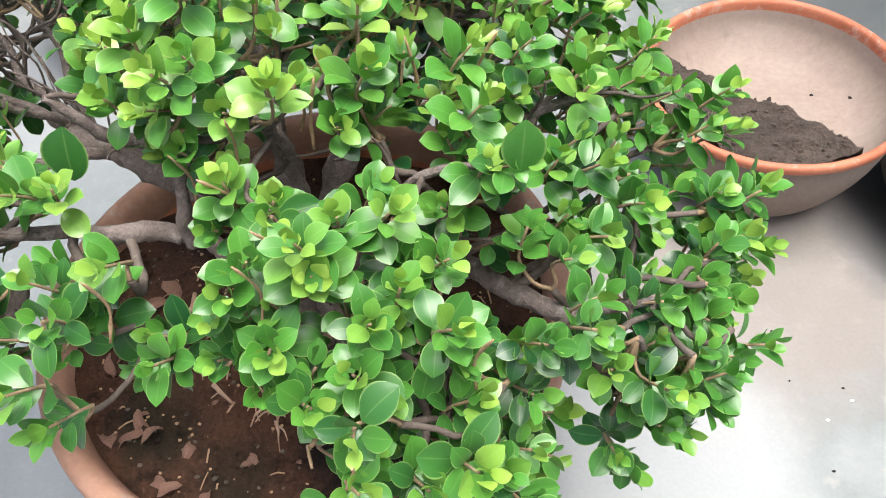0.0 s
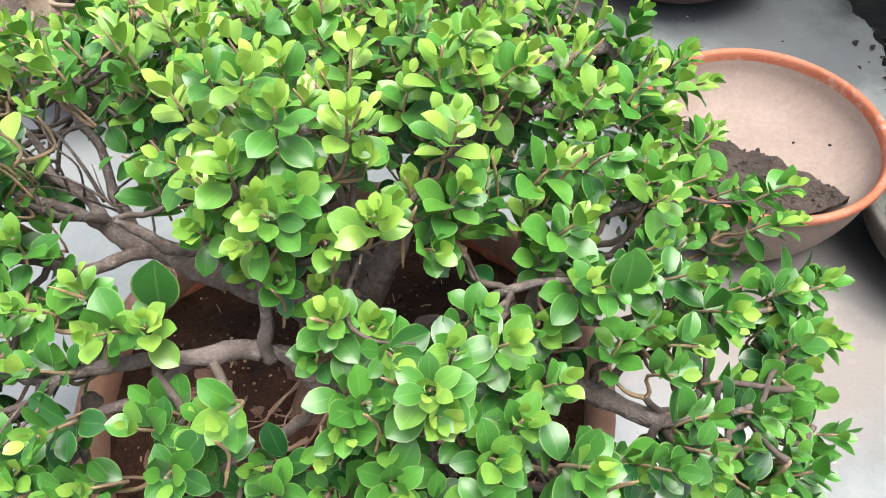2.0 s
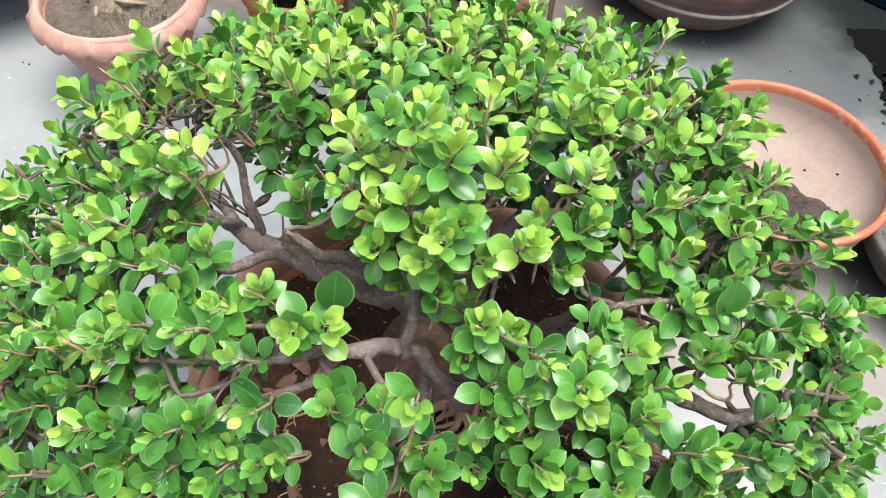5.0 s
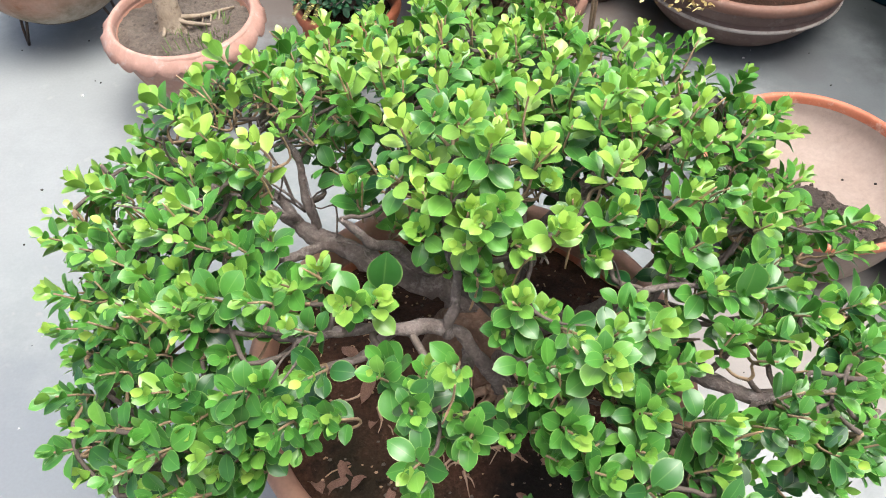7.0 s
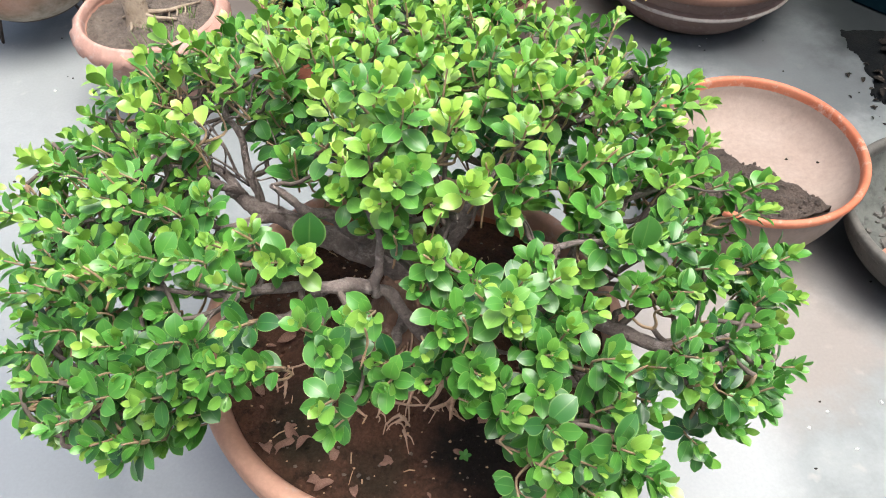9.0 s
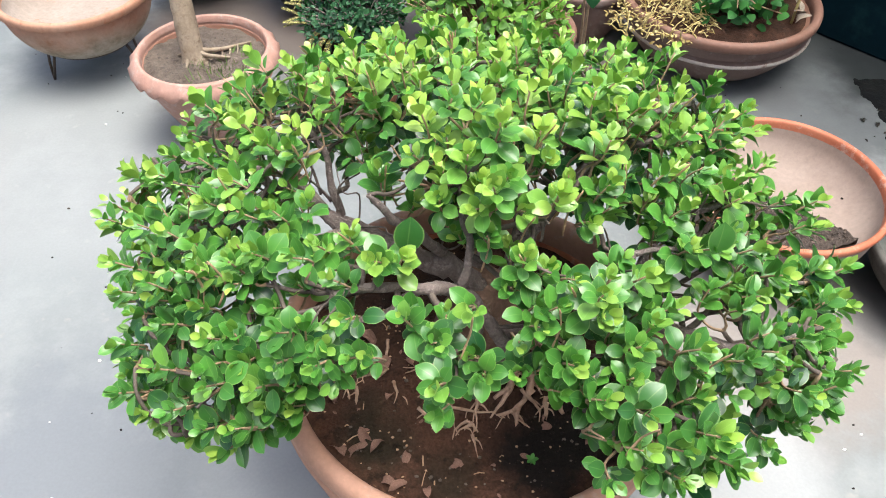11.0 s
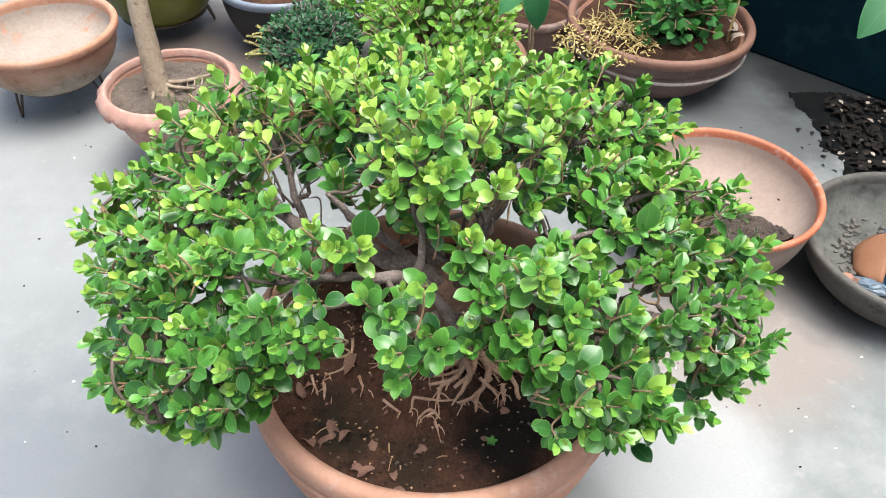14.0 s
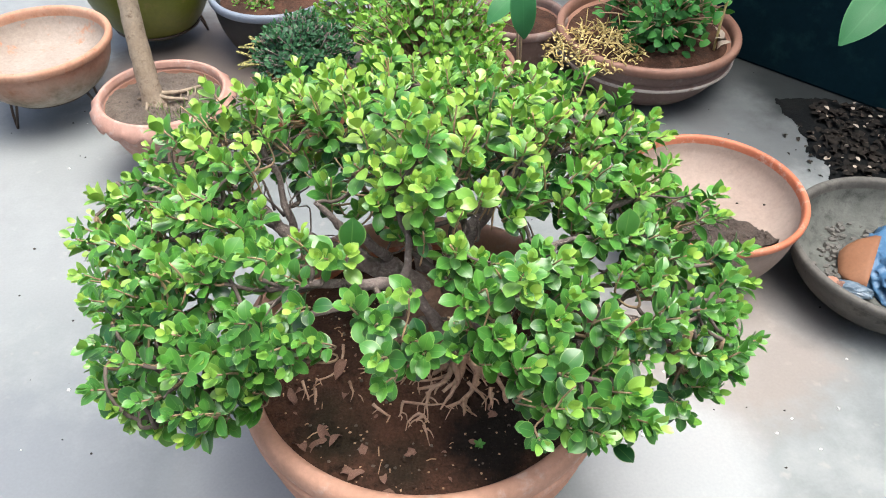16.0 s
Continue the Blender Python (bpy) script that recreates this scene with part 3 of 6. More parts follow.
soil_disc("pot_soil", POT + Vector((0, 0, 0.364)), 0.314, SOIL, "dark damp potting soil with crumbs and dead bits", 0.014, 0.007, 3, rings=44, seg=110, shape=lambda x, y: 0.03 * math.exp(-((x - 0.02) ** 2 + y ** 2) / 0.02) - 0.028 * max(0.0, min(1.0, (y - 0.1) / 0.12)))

clay_pot("empty_bowl", (0.558, 1.173, 0), 0.25, 0.231, 0.165, 0.017, CLAY_PALE, RIM_ORANGE, CLAY_PALE, "shallow empty clay bowl with orange rim and limed lining", 0.1, 0.4, 0.019, seed=5, flat_r=0.7)


def heap_shape(x, y):
    # a wedge of earth left along one side of the bowl
    d = -(0.68 * (x - 0.0) + 0.73 * (y - 0.0)) - 0.005 + 0.008 * noise.noise(Vector((x * 16, y * 16, 2)))
    h = max(0.0, min(1.0, d / 0.035))
    return -0.045 + h * h * (3 - 2 * h) * (0.085 + 0.02 * noise.noise(Vector((x * 30, y * 30, 7))))


soil_disc("dry_earth", (0.558, 1.173, 0.158), 0.208, SOIL_DRY, "wedge of dry grey-brown earth left in the bowl", 0.0, 0.006, 6, rings=40, seg=96, shape=heap_shape)

# rimmed bowl on an iron stand
clay_pot("stand_bowl", (-1.41, 2.1, 0), 0.243, 0.275, 0.1, 0.024, LIMED_WALL, CLAY_BUFF, CLAY_DUST, "weathered buff clay bowl on an iron stand", 0.1, -0.25, 0.028, seed=8, flat_r=0.7, lift=0.08)


def iron_stand(at, r, z, feet, label):
    root = thing("pot_stand", at, label, "pot stand", "pot stands")
    ring = [(r * math.cos(a * math.pi / 24), r * math.sin(a * math.pi / 24), z) for a in range(49)]
    part_mesh("ring", mesh_of("ring", *tube(ring, [0.005] * 49, 6), IRON), root)
    for a in feet:
        c, s = math.cos(radians(a)), math.sin(radians(a))
        for o in (-0.022, 0.022):
            pts = [(r * c - o * s, r * s + o * c, z), ((r + 0.012) * c - o * 0.6 * s, (r + 0.012) * s + o * 0.6 * c, z * 0.5), ((r + 0.02) * c, (r + 0.02) * s, 0.004)]
            part_mesh("leg", mesh_of("leg", *tube(pts, [0.0045] * 3, 6), IRON), root)


iron_stand((-1.41, 2.1, 0), 0.14, 0.098, (225, 345, 105), "low rusty iron ring stand under the clay bowl")

# scalloped bowl with a bare stem
scalloped = clay_pot("scalloped_bowl", (-0.935, 1.716, 0), 0.19, 0.281, 0.1, 0.016, ROSE_CLAY, ROSE_CLAY, TERRACOTTA_DARK, "round terracotta bowl with scalloped rim", 0.05, 2.2, 0.024, seed=11, flat_r=0.93)
ring, seg = [], 264
for k, (r, z, w) in enumerate(((0.172, 0.262, 0), (0.1745, 0.279, 0), (0.18, 0.2835, 0), (0.186, 0.28, 0), (0.199, 0.268, 0.3), (0.21, 0.257, 1), (0.207, 0.2525, 1), (0.188, 0.256, 0.2), (0.176, 0.25, 0))):
    for i in range(seg):
        a = 2 * math.pi * i / seg
        s = 1 + 0.006 * math.sin(2 * a + 1)
        dip = -0.019 * abs(math.sin(11 * a)) * w
        ring.append((r * s * math.cos(a), r * s * math.sin(a), z + dip))
part_mesh("lip", mesh_of("lip", ring, [(k * seg + i, k * seg + (i + 1) % seg, (k + 1) * seg + (i + 1) % seg, (k + 1) * seg + i) for k in range(8) for i in range(seg)], ROSE_CLAY), scalloped, "flared lip with a scalloped lower edge")
soil_disc("bowl_soil", (-0.935, 1.716, 0.245), 0.172, PALE_SOIL, "dry crumbly soil with small weeds", 0.012, 0.013, 12, 40, 96)


def stem_tree():
    root = thing("stem_tree", (-0.963, 1.7, 0.25), "bare grey-brown tree stem with surface roots in a bowl", "tree")
    line = smooth_line([(0.005, 0, -0.02), (0, 0.005, 0.03), (-0.012, 0.05, 0.14), (-0.02, 0.1, 0.28), (-0.01, 0.16, 0.5), (0.03, 0.2, 0.75)], 6)
    rad = [0.034 - 0.012 * i / (len(line) - 1) + (0.02 * (1 - i / 5) if i < 5 else 0) for i in range(len(line))]
    part_mesh("trunk", mesh_of("trunk", *tube(line, rad, 14, 0.05, 4), STEM_BARK), root)
    rnd = random.Random(5)
    for a, ln in ((0.3, 0.17), (-0.18, 0.1), (2.6, 0.05), (-2.0, 0.05)):
        pts = [(0.02 * math.cos(a), 0.02 * math.sin(a), 0.03), (0.45 * ln * math.cos(a), 0.45 * ln * math.sin(a), 0.022), (ln * math.cos(a + 0.2), ln * math.sin(a + 0.2), 0.008)]
        part_mesh("root", mesh_of("root", *tube(smooth_line(pts, 4), [0.0085 - 0.0006 * i for i in range(9)], 7, 0.15, 6), STEM_BARK), root)
    # short rootlets that drop from the long root
    for x, y in ((0.075, 0.028), (0.095, 0.038), (0.115, 0.05)):
        part_mesh("rootlet", mesh_of("rootlet", *tube(smooth_line([(x, y, 0.018), (x + 0.004, y - 0.012, 0.014), (x + 0.002, y - 0.026, 0.006)], 3), [0.0035 - 0.0003 * i for i in range(7)], 6, 0.1, 3), STEM_BARK), root)


stem_tree()

clay_pot("olive_pot", (-1.14, 2.6, 0), 0.26, 0.33, 0.12, 0.03, OLIVE_GLAZE, TERRACOTTA, TERRACOTTA_DARK, "big olive-green glazed pot with terracotta rim", 0.08, 0.15, 0.035, seed=14, flat_r=0.8, lift=0.04)
iron_stand((-1.14, 2.6, 0), 0.16, 0.07, (250, 10, 130), "low iron stand under the olive pot")
clay_pot("slate_pot", (-0.66, 2.48, 0), 0.24, 0.24, 0.15, 0.024, BLACK_POT, SLATE, BLACK_POT, "dark slate-grey bowl pot with small herbs", 0.06, 0.35, 0.03, seed=16, flat_r=0.85)
soil_disc("slate_soil", (-0.66, 2.48, 0.2), 0.2, SOIL, "dark soil under small herbs", 0.01, 0.006, 17)
clay_pot("herb_pot", (0.672, 2.11, 0), 0.324, 0.214, 0.2, 0.03, BROWN_CLAY, RUSSET, TERRACOTTA_DARK, "wide brown clay pot with a pale ridge, herbs in it", 0.06, 0.3, 0.034, ridge=True, seed=19, flat_r=0.88, line_mat=PALE_LINE)
soil_disc("herb_soil", (0.672, 2.11, 0.172), 0.28, SOIL, "soil strewn with dry yellow leaves", 0.015, 0.007, 20)
clay_pot("shrub_pot", (-0.52, 1.86, 0), 0.15, 0.225, 0.12, 0.024, RIM_ORANGE, RIM_ORANGE, TERRACOTTA_DARK, "terracotta pot with a dark clipped shrub", 0.05, 0.4, 0.034, seed=22, flat_r=0.9)
clay_pot("shrub_pot", (-0.04, 1.86, 0), 0.19, 0.25, 0.12, 0.026, BROWN_CLAY, RUSSET, TERRACOTTA_DARK, "brown clay pot with a lime-green shrub", 0.05, 0.4, 0.034, seed=23, flat_r=0.9)
clay_pot("brown_pot", (0.25, 2.28, 0), 0.17, 0.19, 0.12, 0.024, BROWN_CLAY, BROWN_CLAY, TERRACOTTA_DARK, "small brown clay pot among the shrubs", 0.06, 0.4, 0.03, seed=24, flat_r=0.85)
clay_pot("corner_pot", (-1.85, 1.66, 0), 0.2, 0.22, 0.13, 0.026, TERRACOTTA, TERRACOTTA, TERRACOTTA_DARK, "terracotta pot at the yard's edge", 0.08, 0.35, 0.034, seed=26, flat_r=0.8)
for n_, (x, y, z, r) in enumerate(((-0.52, 1.86, 0.185, 0.12), (-0.04, 1.86, 0.21, 0.16), (0.25, 2.28, 0.15, 0.14), (-1.14, 2.6, 0.28, 0.21), (-1.85, 1.66, 0.16, 0.165))):
    soil_disc("shrub_soil", (x, y, z), r, SOIL, "dark potting soil", 0.012, 0.006, 30 + n_, 14, 40)

clay_pot("tall_pot", (1.66, 1.2, 0), 0.14, 0.2, 0.1, 0.022, BROWN_CLAY, BROWN_CLAY, TERRACOTTA_DARK, "brown clay pot by the wall", 0.05, 0.4, 0.03, seed=41, flat_r=0.85)
soil_disc("tall_soil", (1.66, 1.2, 0.15), 0.115, SOIL, "dark potting soil", 0.01, 0.005, 44, 12, 36)

# grey cement basin with a shard and a blue bag
clay_pot("cement_basin", (1.027, 0.999, 0), 0.285, 0.152, 0.19, 0.022, CEMENT, CEMENT, CEMENT_PALE, "old grey cement basin holding rubble and litter", 0.115, 0.35, 0.026, seed=28, flat_r=0.7)
soil_disc("basin_rubble", (1.02, 0.997, 0.045), 0.205, CEMENT_PALE, "grey rubble and dust in the basin", 0.006, 0.012, 33, 24, 60)


def shard(at, turn, size, bend, material, name, label, thick=0.012):
    """A broken piece of a pot wall: a bent plate with an irregular outline."""
    rnd = random.Random(int(size * 1000))
    bm = bmesh.new()
    ring = []
    for i in range(9):
        a = 2 * math.pi * i / 9
        r = size * rnd.uniform(0.75, 1.1)
        ring.append((r * math.cos(a), 0.75 * r * math.sin(a)))
    top = [bm.verts.new((x, y, thick / 2 - bend * x * x)) for x, y in ring]
    bot = [bm.verts.new((x * 1.02, y * 1.02, -thick / 2 - bend * x * x)) for x, y in ring]
    bm.faces.new(top)
    bm.faces.new(list(reversed(bot)))
    for i in range(9):
        j = (i + 1) % 9
        bm.faces.new((top[i], bot[i], bot[j], top[j]))
    bmesh.ops.triangulate(bm, faces=[f for f in bm.faces if len(f.verts) > 4])
    bmesh.ops.recalc_face_normals(bm, faces=bm.faces)
    me = bpy.data.meshes.new(name)
    bm.to_mesh(me)
    bm.free()
    me.materials.append(material)
    ob = new(name, me)
    ob.matrix_basis = pose(*at, *turn)
    return tagged(ob, label, "debris")


def half_shard():
    """A large curved piece of a broken pot: straight broken edge on one side, round on the other."""
    bm = bmesh.new()
    rows = []
    for side in (0.006, -0.006):
        grid = []
        for j in range(9):
            v = -1 + j / 4
            reach = 0.085 * max(0.05, 1 - abs(v) ** 2.3) ** 0.6 * (1 + 0.05 * math.sin(7 * v))
            grid.append([bm.verts.new((-reach * k / 5, 0.088 * v + 0.003 * math.sin(5 * v), side - 5.0 * (reach * k / 5) ** 2 - 1.6 * (0.088 * v) ** 2)) for k in range(6)])
        rows.append(grid)
    a, b = rows
    for j in range(8):
        for k in range(5):
            bm.faces.new((a[j][k], a[j][k + 1], a[j + 1][k + 1], a[j + 1][k]))
            bm.faces.new((b[j][k], b[j + 1][k], b[j + 1][k + 1], b[j][k + 1]))
        bm.faces.new((a[j][0], a[j + 1][0], b[j + 1][0], b[j][0]))
        bm.faces.new((a[j][5], b[j][5], b[j + 1][5], a[j + 1][5]))
    for j in (0, 8):
        for k in range(5):
            bm.faces.new((a[j][k], b[j][k], b[j][k + 1], a[j][k + 1]))
    bmesh.ops.recalc_face_normals(bm, faces=bm.faces)
    for f in bm.faces:
        f.smooth = True
    me = bpy.data.meshes.new("pot_shard")
    bm.to_mesh(me)
    bm.free()
    me.materials.append(SHARD_CLAY)
    ob = new("pot_shard", me)
    ob.matrix_basis = leaf_matrix(Vector((0.963, 0.99, 0.104)), Vector((0.097, 0.14, 0.05)), Vector((-0.033, -0.018, 0.115)), 1.0)
    tagged(ob, "rounded orange-brown pot shard lying in the basin", "debris")


half_shard()
shard((0.836, 0.95, 0.072), (10, 15, 40), 0.026, 0.5, TERRACOTTA_DARK, "pot_shard", "small reddish-brown pot fragment in the basin", 0.02)
shard((0.857, 0.94, 0.07), (50, 25, 10), 0.019, 0.5, DRY_LEAF, "pot_shard", "small buff pot fragment in the basin", 0.012)


def crumpled_bag(at, turn, size, material, label, seed):
    """A crumpled film bag: a sheet with sharp folds, draped over the rubble."""
    bm = bmesh.new()
    bmesh.ops.create_icosphere(bm, subdivisions=5, radius=1.0)
    o = Vector((seed, seed * 2, 0))
    for v in bm.verts:
        p = v.co.copy()
        fold = abs(noise.noise(p * 2.3 + o)) + 0.5 * abs(noise.noise(p * 5.1 + o)) + 0.25 * abs(noise.noise(p * 10.5 + o))
        k = 1.1 + 0.25 * noise.noise(p * 1.6 + o) - 0.3 * fold
        v.co = Vector((p.x * size[0] * k, p.y * size[1] * k, max(p.z * size[2] * k, -0.3 * size[2])))
    for f in bm.faces:
        f.smooth = True
    me = bpy.data.meshes.new("plastic_bag")
    bm.to_mesh(me)
    bm.free()
    me.materials.append(material)
    ob = new("plastic_bag", me)
    ob.matrix_basis = pose(*at, *turn)
    tagged(ob, label, "bag")


crumpled_bag((1.05, 1.0, 0.068), (0, 0, 55), (0.15, 0.1, 0.06), BLUE_BAG, "crumpled faded blue plastic bag in the basin", 3)
crumpled_bag((0.888, 0.93, 0.06), (0, 0, -35), (0.05, 0.022, 0.02), GREY_FILM, "torn scrap of blue-grey plastic film in the basin", 8)


# ---- the ficus bonsai ----
CX, CY, RX, RY = -0.26, 0.66, 0.55, 0.47
# openings in the crown where limbs, earth and ground show: x, y at a height of 0.65, x, y at 0.9, radius
OUTER_LEFT_OPENINGS = (
    (-0.616, 0.853, -0.411, 0.541, 0.012), (-0.608, 0.782, -0.406, 0.498, 0.012), (-0.557, 0.755, -0.375, 0.481, 0.010), (-0.475, 0.668, -0.326, 0.428, 0.007),
    (-0.597, 0.708, -0.399, 0.452, 0.011), (-0.542, 0.661, -0.366, 0.424, 0.010), (-0.573, 0.619, -0.385, 0.398, 0.008), (-0.551, 0.807, -0.372, 0.513, 0.008),
    (-0.389, 0.658, -0.356, 0.369, 0.014), (-0.356, 0.635, -0.333, 0.353, 0.014), (-0.41, 0.631, -0.371, 0.351, 0.01),
    (-0.685, 0.66, -0.577, 0.371, 0.01), (-0.667, 0.412, -0.554, 0.27, 0.007), (-0.65, 0.894, -0.513, 0.599, 0.012), (-0.598, 0.879, -0.48, 0.59, 0.016),
    (-0.545, 0.793, -0.446, 0.535, 0.02), (-0.575, 0.864, -0.386, 0.547, 0.016), (-0.513, 0.809, -0.448, 0.543, 0.012), (-0.51, 0.695, -0.446, 0.465, 0.012),
    (-0.509, 0.459, -0.423, 0.322, 0.01), (-0.551, 0.61, -0.372, 0.392, 0.012), (-0.488, 0.716, -0.431, 0.479, 0.016), (-0.491, 0.723, -0.412, 0.49, 0.017),
    (-0.526, 0.745, -0.357, 0.475, 0.021), (-0.438, 0.617, -0.396, 0.411, 0.013), (-0.448, 0.435, -0.384, 0.307, 0.014), (-0.419, 0.455, -0.388, 0.226, 0.01),
    (-0.478, 0.456, -0.327, 0.298, 0.013),
)
LEFT_OPENINGS = (
    (-0.42, 0.641, -0.384, 0.428, 0.016), (-0.413, 0.654, -0.384, 0.367, 0.015), (-0.393, 0.625, -0.366, 0.417, 0.01), (-0.385, 0.654, -0.363, 0.367, 0.023),
    (-0.382, 0.396, -0.361, 0.184, 0.013), (-0.351, 0.581, -0.337, 0.386, 0.016), (-0.347, 0.633, -0.337, 0.352, 0.013), (-0.336, 0.531, -0.329, 0.28, 0.014),
    (-0.346, 0.456, -0.319, 0.32, 0.014), (-0.334, 0.578, -0.312, 0.398, 0.012), (-0.326, 0.539, -0.319, 0.358, 0.012), (-0.313, 0.548, -0.312, 0.292, 0.019),
    (-0.312, 0.472, -0.298, 0.33, 0.011), (-0.305, 0.508, -0.305, 0.336, 0.017), (-0.305, 0.532, -0.293, 0.368, 0.013), (-0.293, 0.586, -0.298, 0.319, 0.011),
    (-0.327, 0.48, -0.235, 0.313, 0.016),
)
MIDDLE_OPENINGS = (
    (-0.259, 0.423, -0.264, 0.299, 0.017), (-0.239, 0.42, -0.26, 0.201, 0.016), (-0.286, 0.466, -0.21, 0.305, 0.011), (-0.236, 0.429, -0.258, 0.282, 0.013),
    (-0.279, 0.422, -0.206, 0.278, 0.013), (-0.244, 0.446, -0.185, 0.293, 0.01), (-0.175, 0.466, -0.211, 0.326, 0.009), (-0.147, 0.678, -0.192, 0.461, 0.019),
    (-0.136, 0.641, -0.186, 0.358, 0.018), (-0.134, 0.516, -0.188, 0.342, 0.013), (-0.122, 0.578, -0.179, 0.385, 0.014), (-0.164, 0.611, -0.136, 0.393, 0.01),
    (-0.122, 0.381, -0.176, 0.272, 0.008), (-0.117, 0.552, -0.174, 0.381, 0.017), (-0.116, 0.582, -0.172, 0.316, 0.013), (-0.103, 0.537, -0.166, 0.356, 0.015),
    (-0.137, 0.54, -0.119, 0.35, 0.013),
)
RIGHT_OPENINGS = (
    (-0.085, 0.738, -0.153, 0.5, 0.01), (-0.123, 0.373, -0.11, 0.248, 0.008), (-0.018, 0.316, -0.108, 0.204, 0.01), (-0.017, 0.584, -0.107, 0.389, 0.006),
    (-0.01, 0.36, -0.103, 0.235, 0.009), (-0.007, 0.525, -0.101, 0.348, 0.016), (-0.043, 0.539, -0.062, 0.349, 0.011), (0.01, 0.392, -0.088, 0.256, 0.012),
    (0.041, 0.409, -0.067, 0.269, 0.017), (0.026, 0.382, -0.019, 0.254, 0.011), (0.068, 0.397, -0.049, 0.26, 0.015), (0.081, 0.443, -0.04, 0.292, 0.01),
    (0.055, 0.423, -0.002, 0.279, 0.01), (0.098, 0.409, -0.037, 0.29, 0.012), (0.07, 0.598, 0.007, 0.385, 0.011),
)
# and before the trunk, over the earth in the pot
EARTH_LEFT_OPENINGS = (
    (-0.413, 0.392, -0.362, 0.279, 0.018), (-0.392, 0.37, -0.349, 0.265, 0.02), (-0.377, 0.391, -0.339, 0.279, 0.014), (-0.401, 0.355, -0.355, 0.256, 0.016), (-0.366, 0.36, -0.332, 0.259, 0.012),
    (-0.477, 0.292, -0.429, 0.11, 0.018), (-0.44, 0.312, -0.402, 0.123, 0.02), (-0.433, 0.296, -0.393, 0.191, 0.013), (-0.416, 0.255, -0.385, 0.083, 0.026),
    (-0.41, 0.315, -0.377, 0.204, 0.016), (-0.402, 0.332, -0.375, 0.138, 0.023), (-0.384, 0.354, -0.359, 0.23, 0.019), (-0.37, 0.376, -0.36, 0.216, 0.012),
    (-0.362, 0.333, -0.348, 0.138, 0.015), (-0.356, 0.294, -0.343, 0.111, 0.017), (-0.345, 0.341, -0.343, 0.192, 0.008), (-0.327, 0.254, -0.322, 0.083, 0.024),
    (-0.3, 0.286, -0.302, 0.184, 0.014), (-0.362, 0.327, -0.21, 0.189, 0.009), (-0.268, 0.299, -0.29, 0.163, 0.013), (-0.256, 0.284, -0.272, 0.104, 0.027),
)
EARTH_RIGHT_OPENINGS = (
    (-0.175, 0.267, -0.103, 0.155, 0.016), (-0.154, 0.264, -0.091, 0.153, 0.016), (-0.167, 0.241, -0.099, 0.14, 0.018),
    (-0.144, 0.238, -0.086, 0.139, 0.018), (-0.135, 0.259, -0.081, 0.15, 0.01), (-0.188, 0.251, -0.111, 0.146, 0.014),
    (-0.24, 0.22, -0.261, 0.058, 0.032), (-0.24, 0.284, -0.26, 0.183, 0.014), (-0.316, 0.284, -0.184, 0.165, 0.016), (-0.237, 0.322, -0.258, 0.209, 0.012),
    (-0.215, 0.296, -0.243, 0.191, 0.014), (-0.288, 0.245, -0.167, 0.142, 0.016), (-0.203, 0.321, -0.245, 0.178, 0.015), (-0.273, 0.283, -0.159, 0.164, 0.02),
    (-0.189, 0.288, -0.235, 0.156, 0.014), (-0.194, 0.287, -0.228, 0.106, 0.027), (-0.261, 0.318, -0.152, 0.184, 0.01), (-0.163, 0.238, -0.206, 0.071, 0.02),
    (-0.228, 0.296, -0.134, 0.172, 0.017), (-0.206, 0.247, -0.121, 0.144, 0.019), (-0.178, 0.275, -0.105, 0.159, 0.015), (0.105, 0.261, 0.055, 0.152, 0.015),
)
# and along the limbs
LIMB_LEFT_OPENINGS = (
    (-0.596, 0.746, -0.399, 0.476, 0.015), (-0.571, 0.67, -0.384, 0.429, 0.012), (-0.545, 0.756, -0.313, 0.432, 0.019), (-0.531, 0.656, -0.306, 0.376, 0.017),
    (-0.437, 0.428, -0.377, 0.302, 0.01), (-0.423, 0.439, -0.386, 0.289, 0.012), (-0.406, 0.455, -0.358, 0.32, 0.011), (-0.448, 0.625, -0.309, 0.401, 0.009),
    (-0.388, 0.463, -0.362, 0.306, 0.012), (-0.463, 0.606, -0.267, 0.348, 0.013), (-0.368, 0.471, -0.334, 0.329, 0.01), (-0.35, 0.48, -0.336, 0.317, 0.011),
    (-0.428, 0.639, -0.247, 0.366, 0.01), (-0.392, 0.468, -0.275, 0.306, 0.009), (-0.323, 0.479, -0.305, 0.335, 0.01), (-0.309, 0.485, -0.307, 0.321, 0.012),
    (-0.355, 0.48, -0.252, 0.313, 0.01),
)
LIMB_RIGHT_OPENINGS = (
    (-0.376, 0.491, -0.218, 0.282, 0.009), (-0.289, 0.489, -0.283, 0.341, 0.011), (-0.277, 0.503, -0.286, 0.333, 0.008), (-0.277, 0.559, -0.275, 0.385, 0.007),
    (-0.261, 0.469, -0.275, 0.31, 0.011), (-0.3, 0.486, -0.218, 0.317, 0.008), (-0.241, 0.399, -0.261, 0.262, 0.011), (-0.316, 0.48, -0.184, 0.276, 0.01),
    (-0.236, 0.433, -0.249, 0.306, 0.011), (-0.222, 0.408, -0.24, 0.289, 0.008), (-0.285, 0.465, -0.166, 0.267, 0.008), (-0.018, 0.431, -0.014, 0.248, 0.009),
    (0.011, 0.392, 0.002, 0.226, 0.009), (0.036, 0.377, -0.014, 0.25, 0.008), (0.04, 0.376, 0.018, 0.217, 0.007), (0.054, 0.427, 0.027, 0.246, 0.008),
)
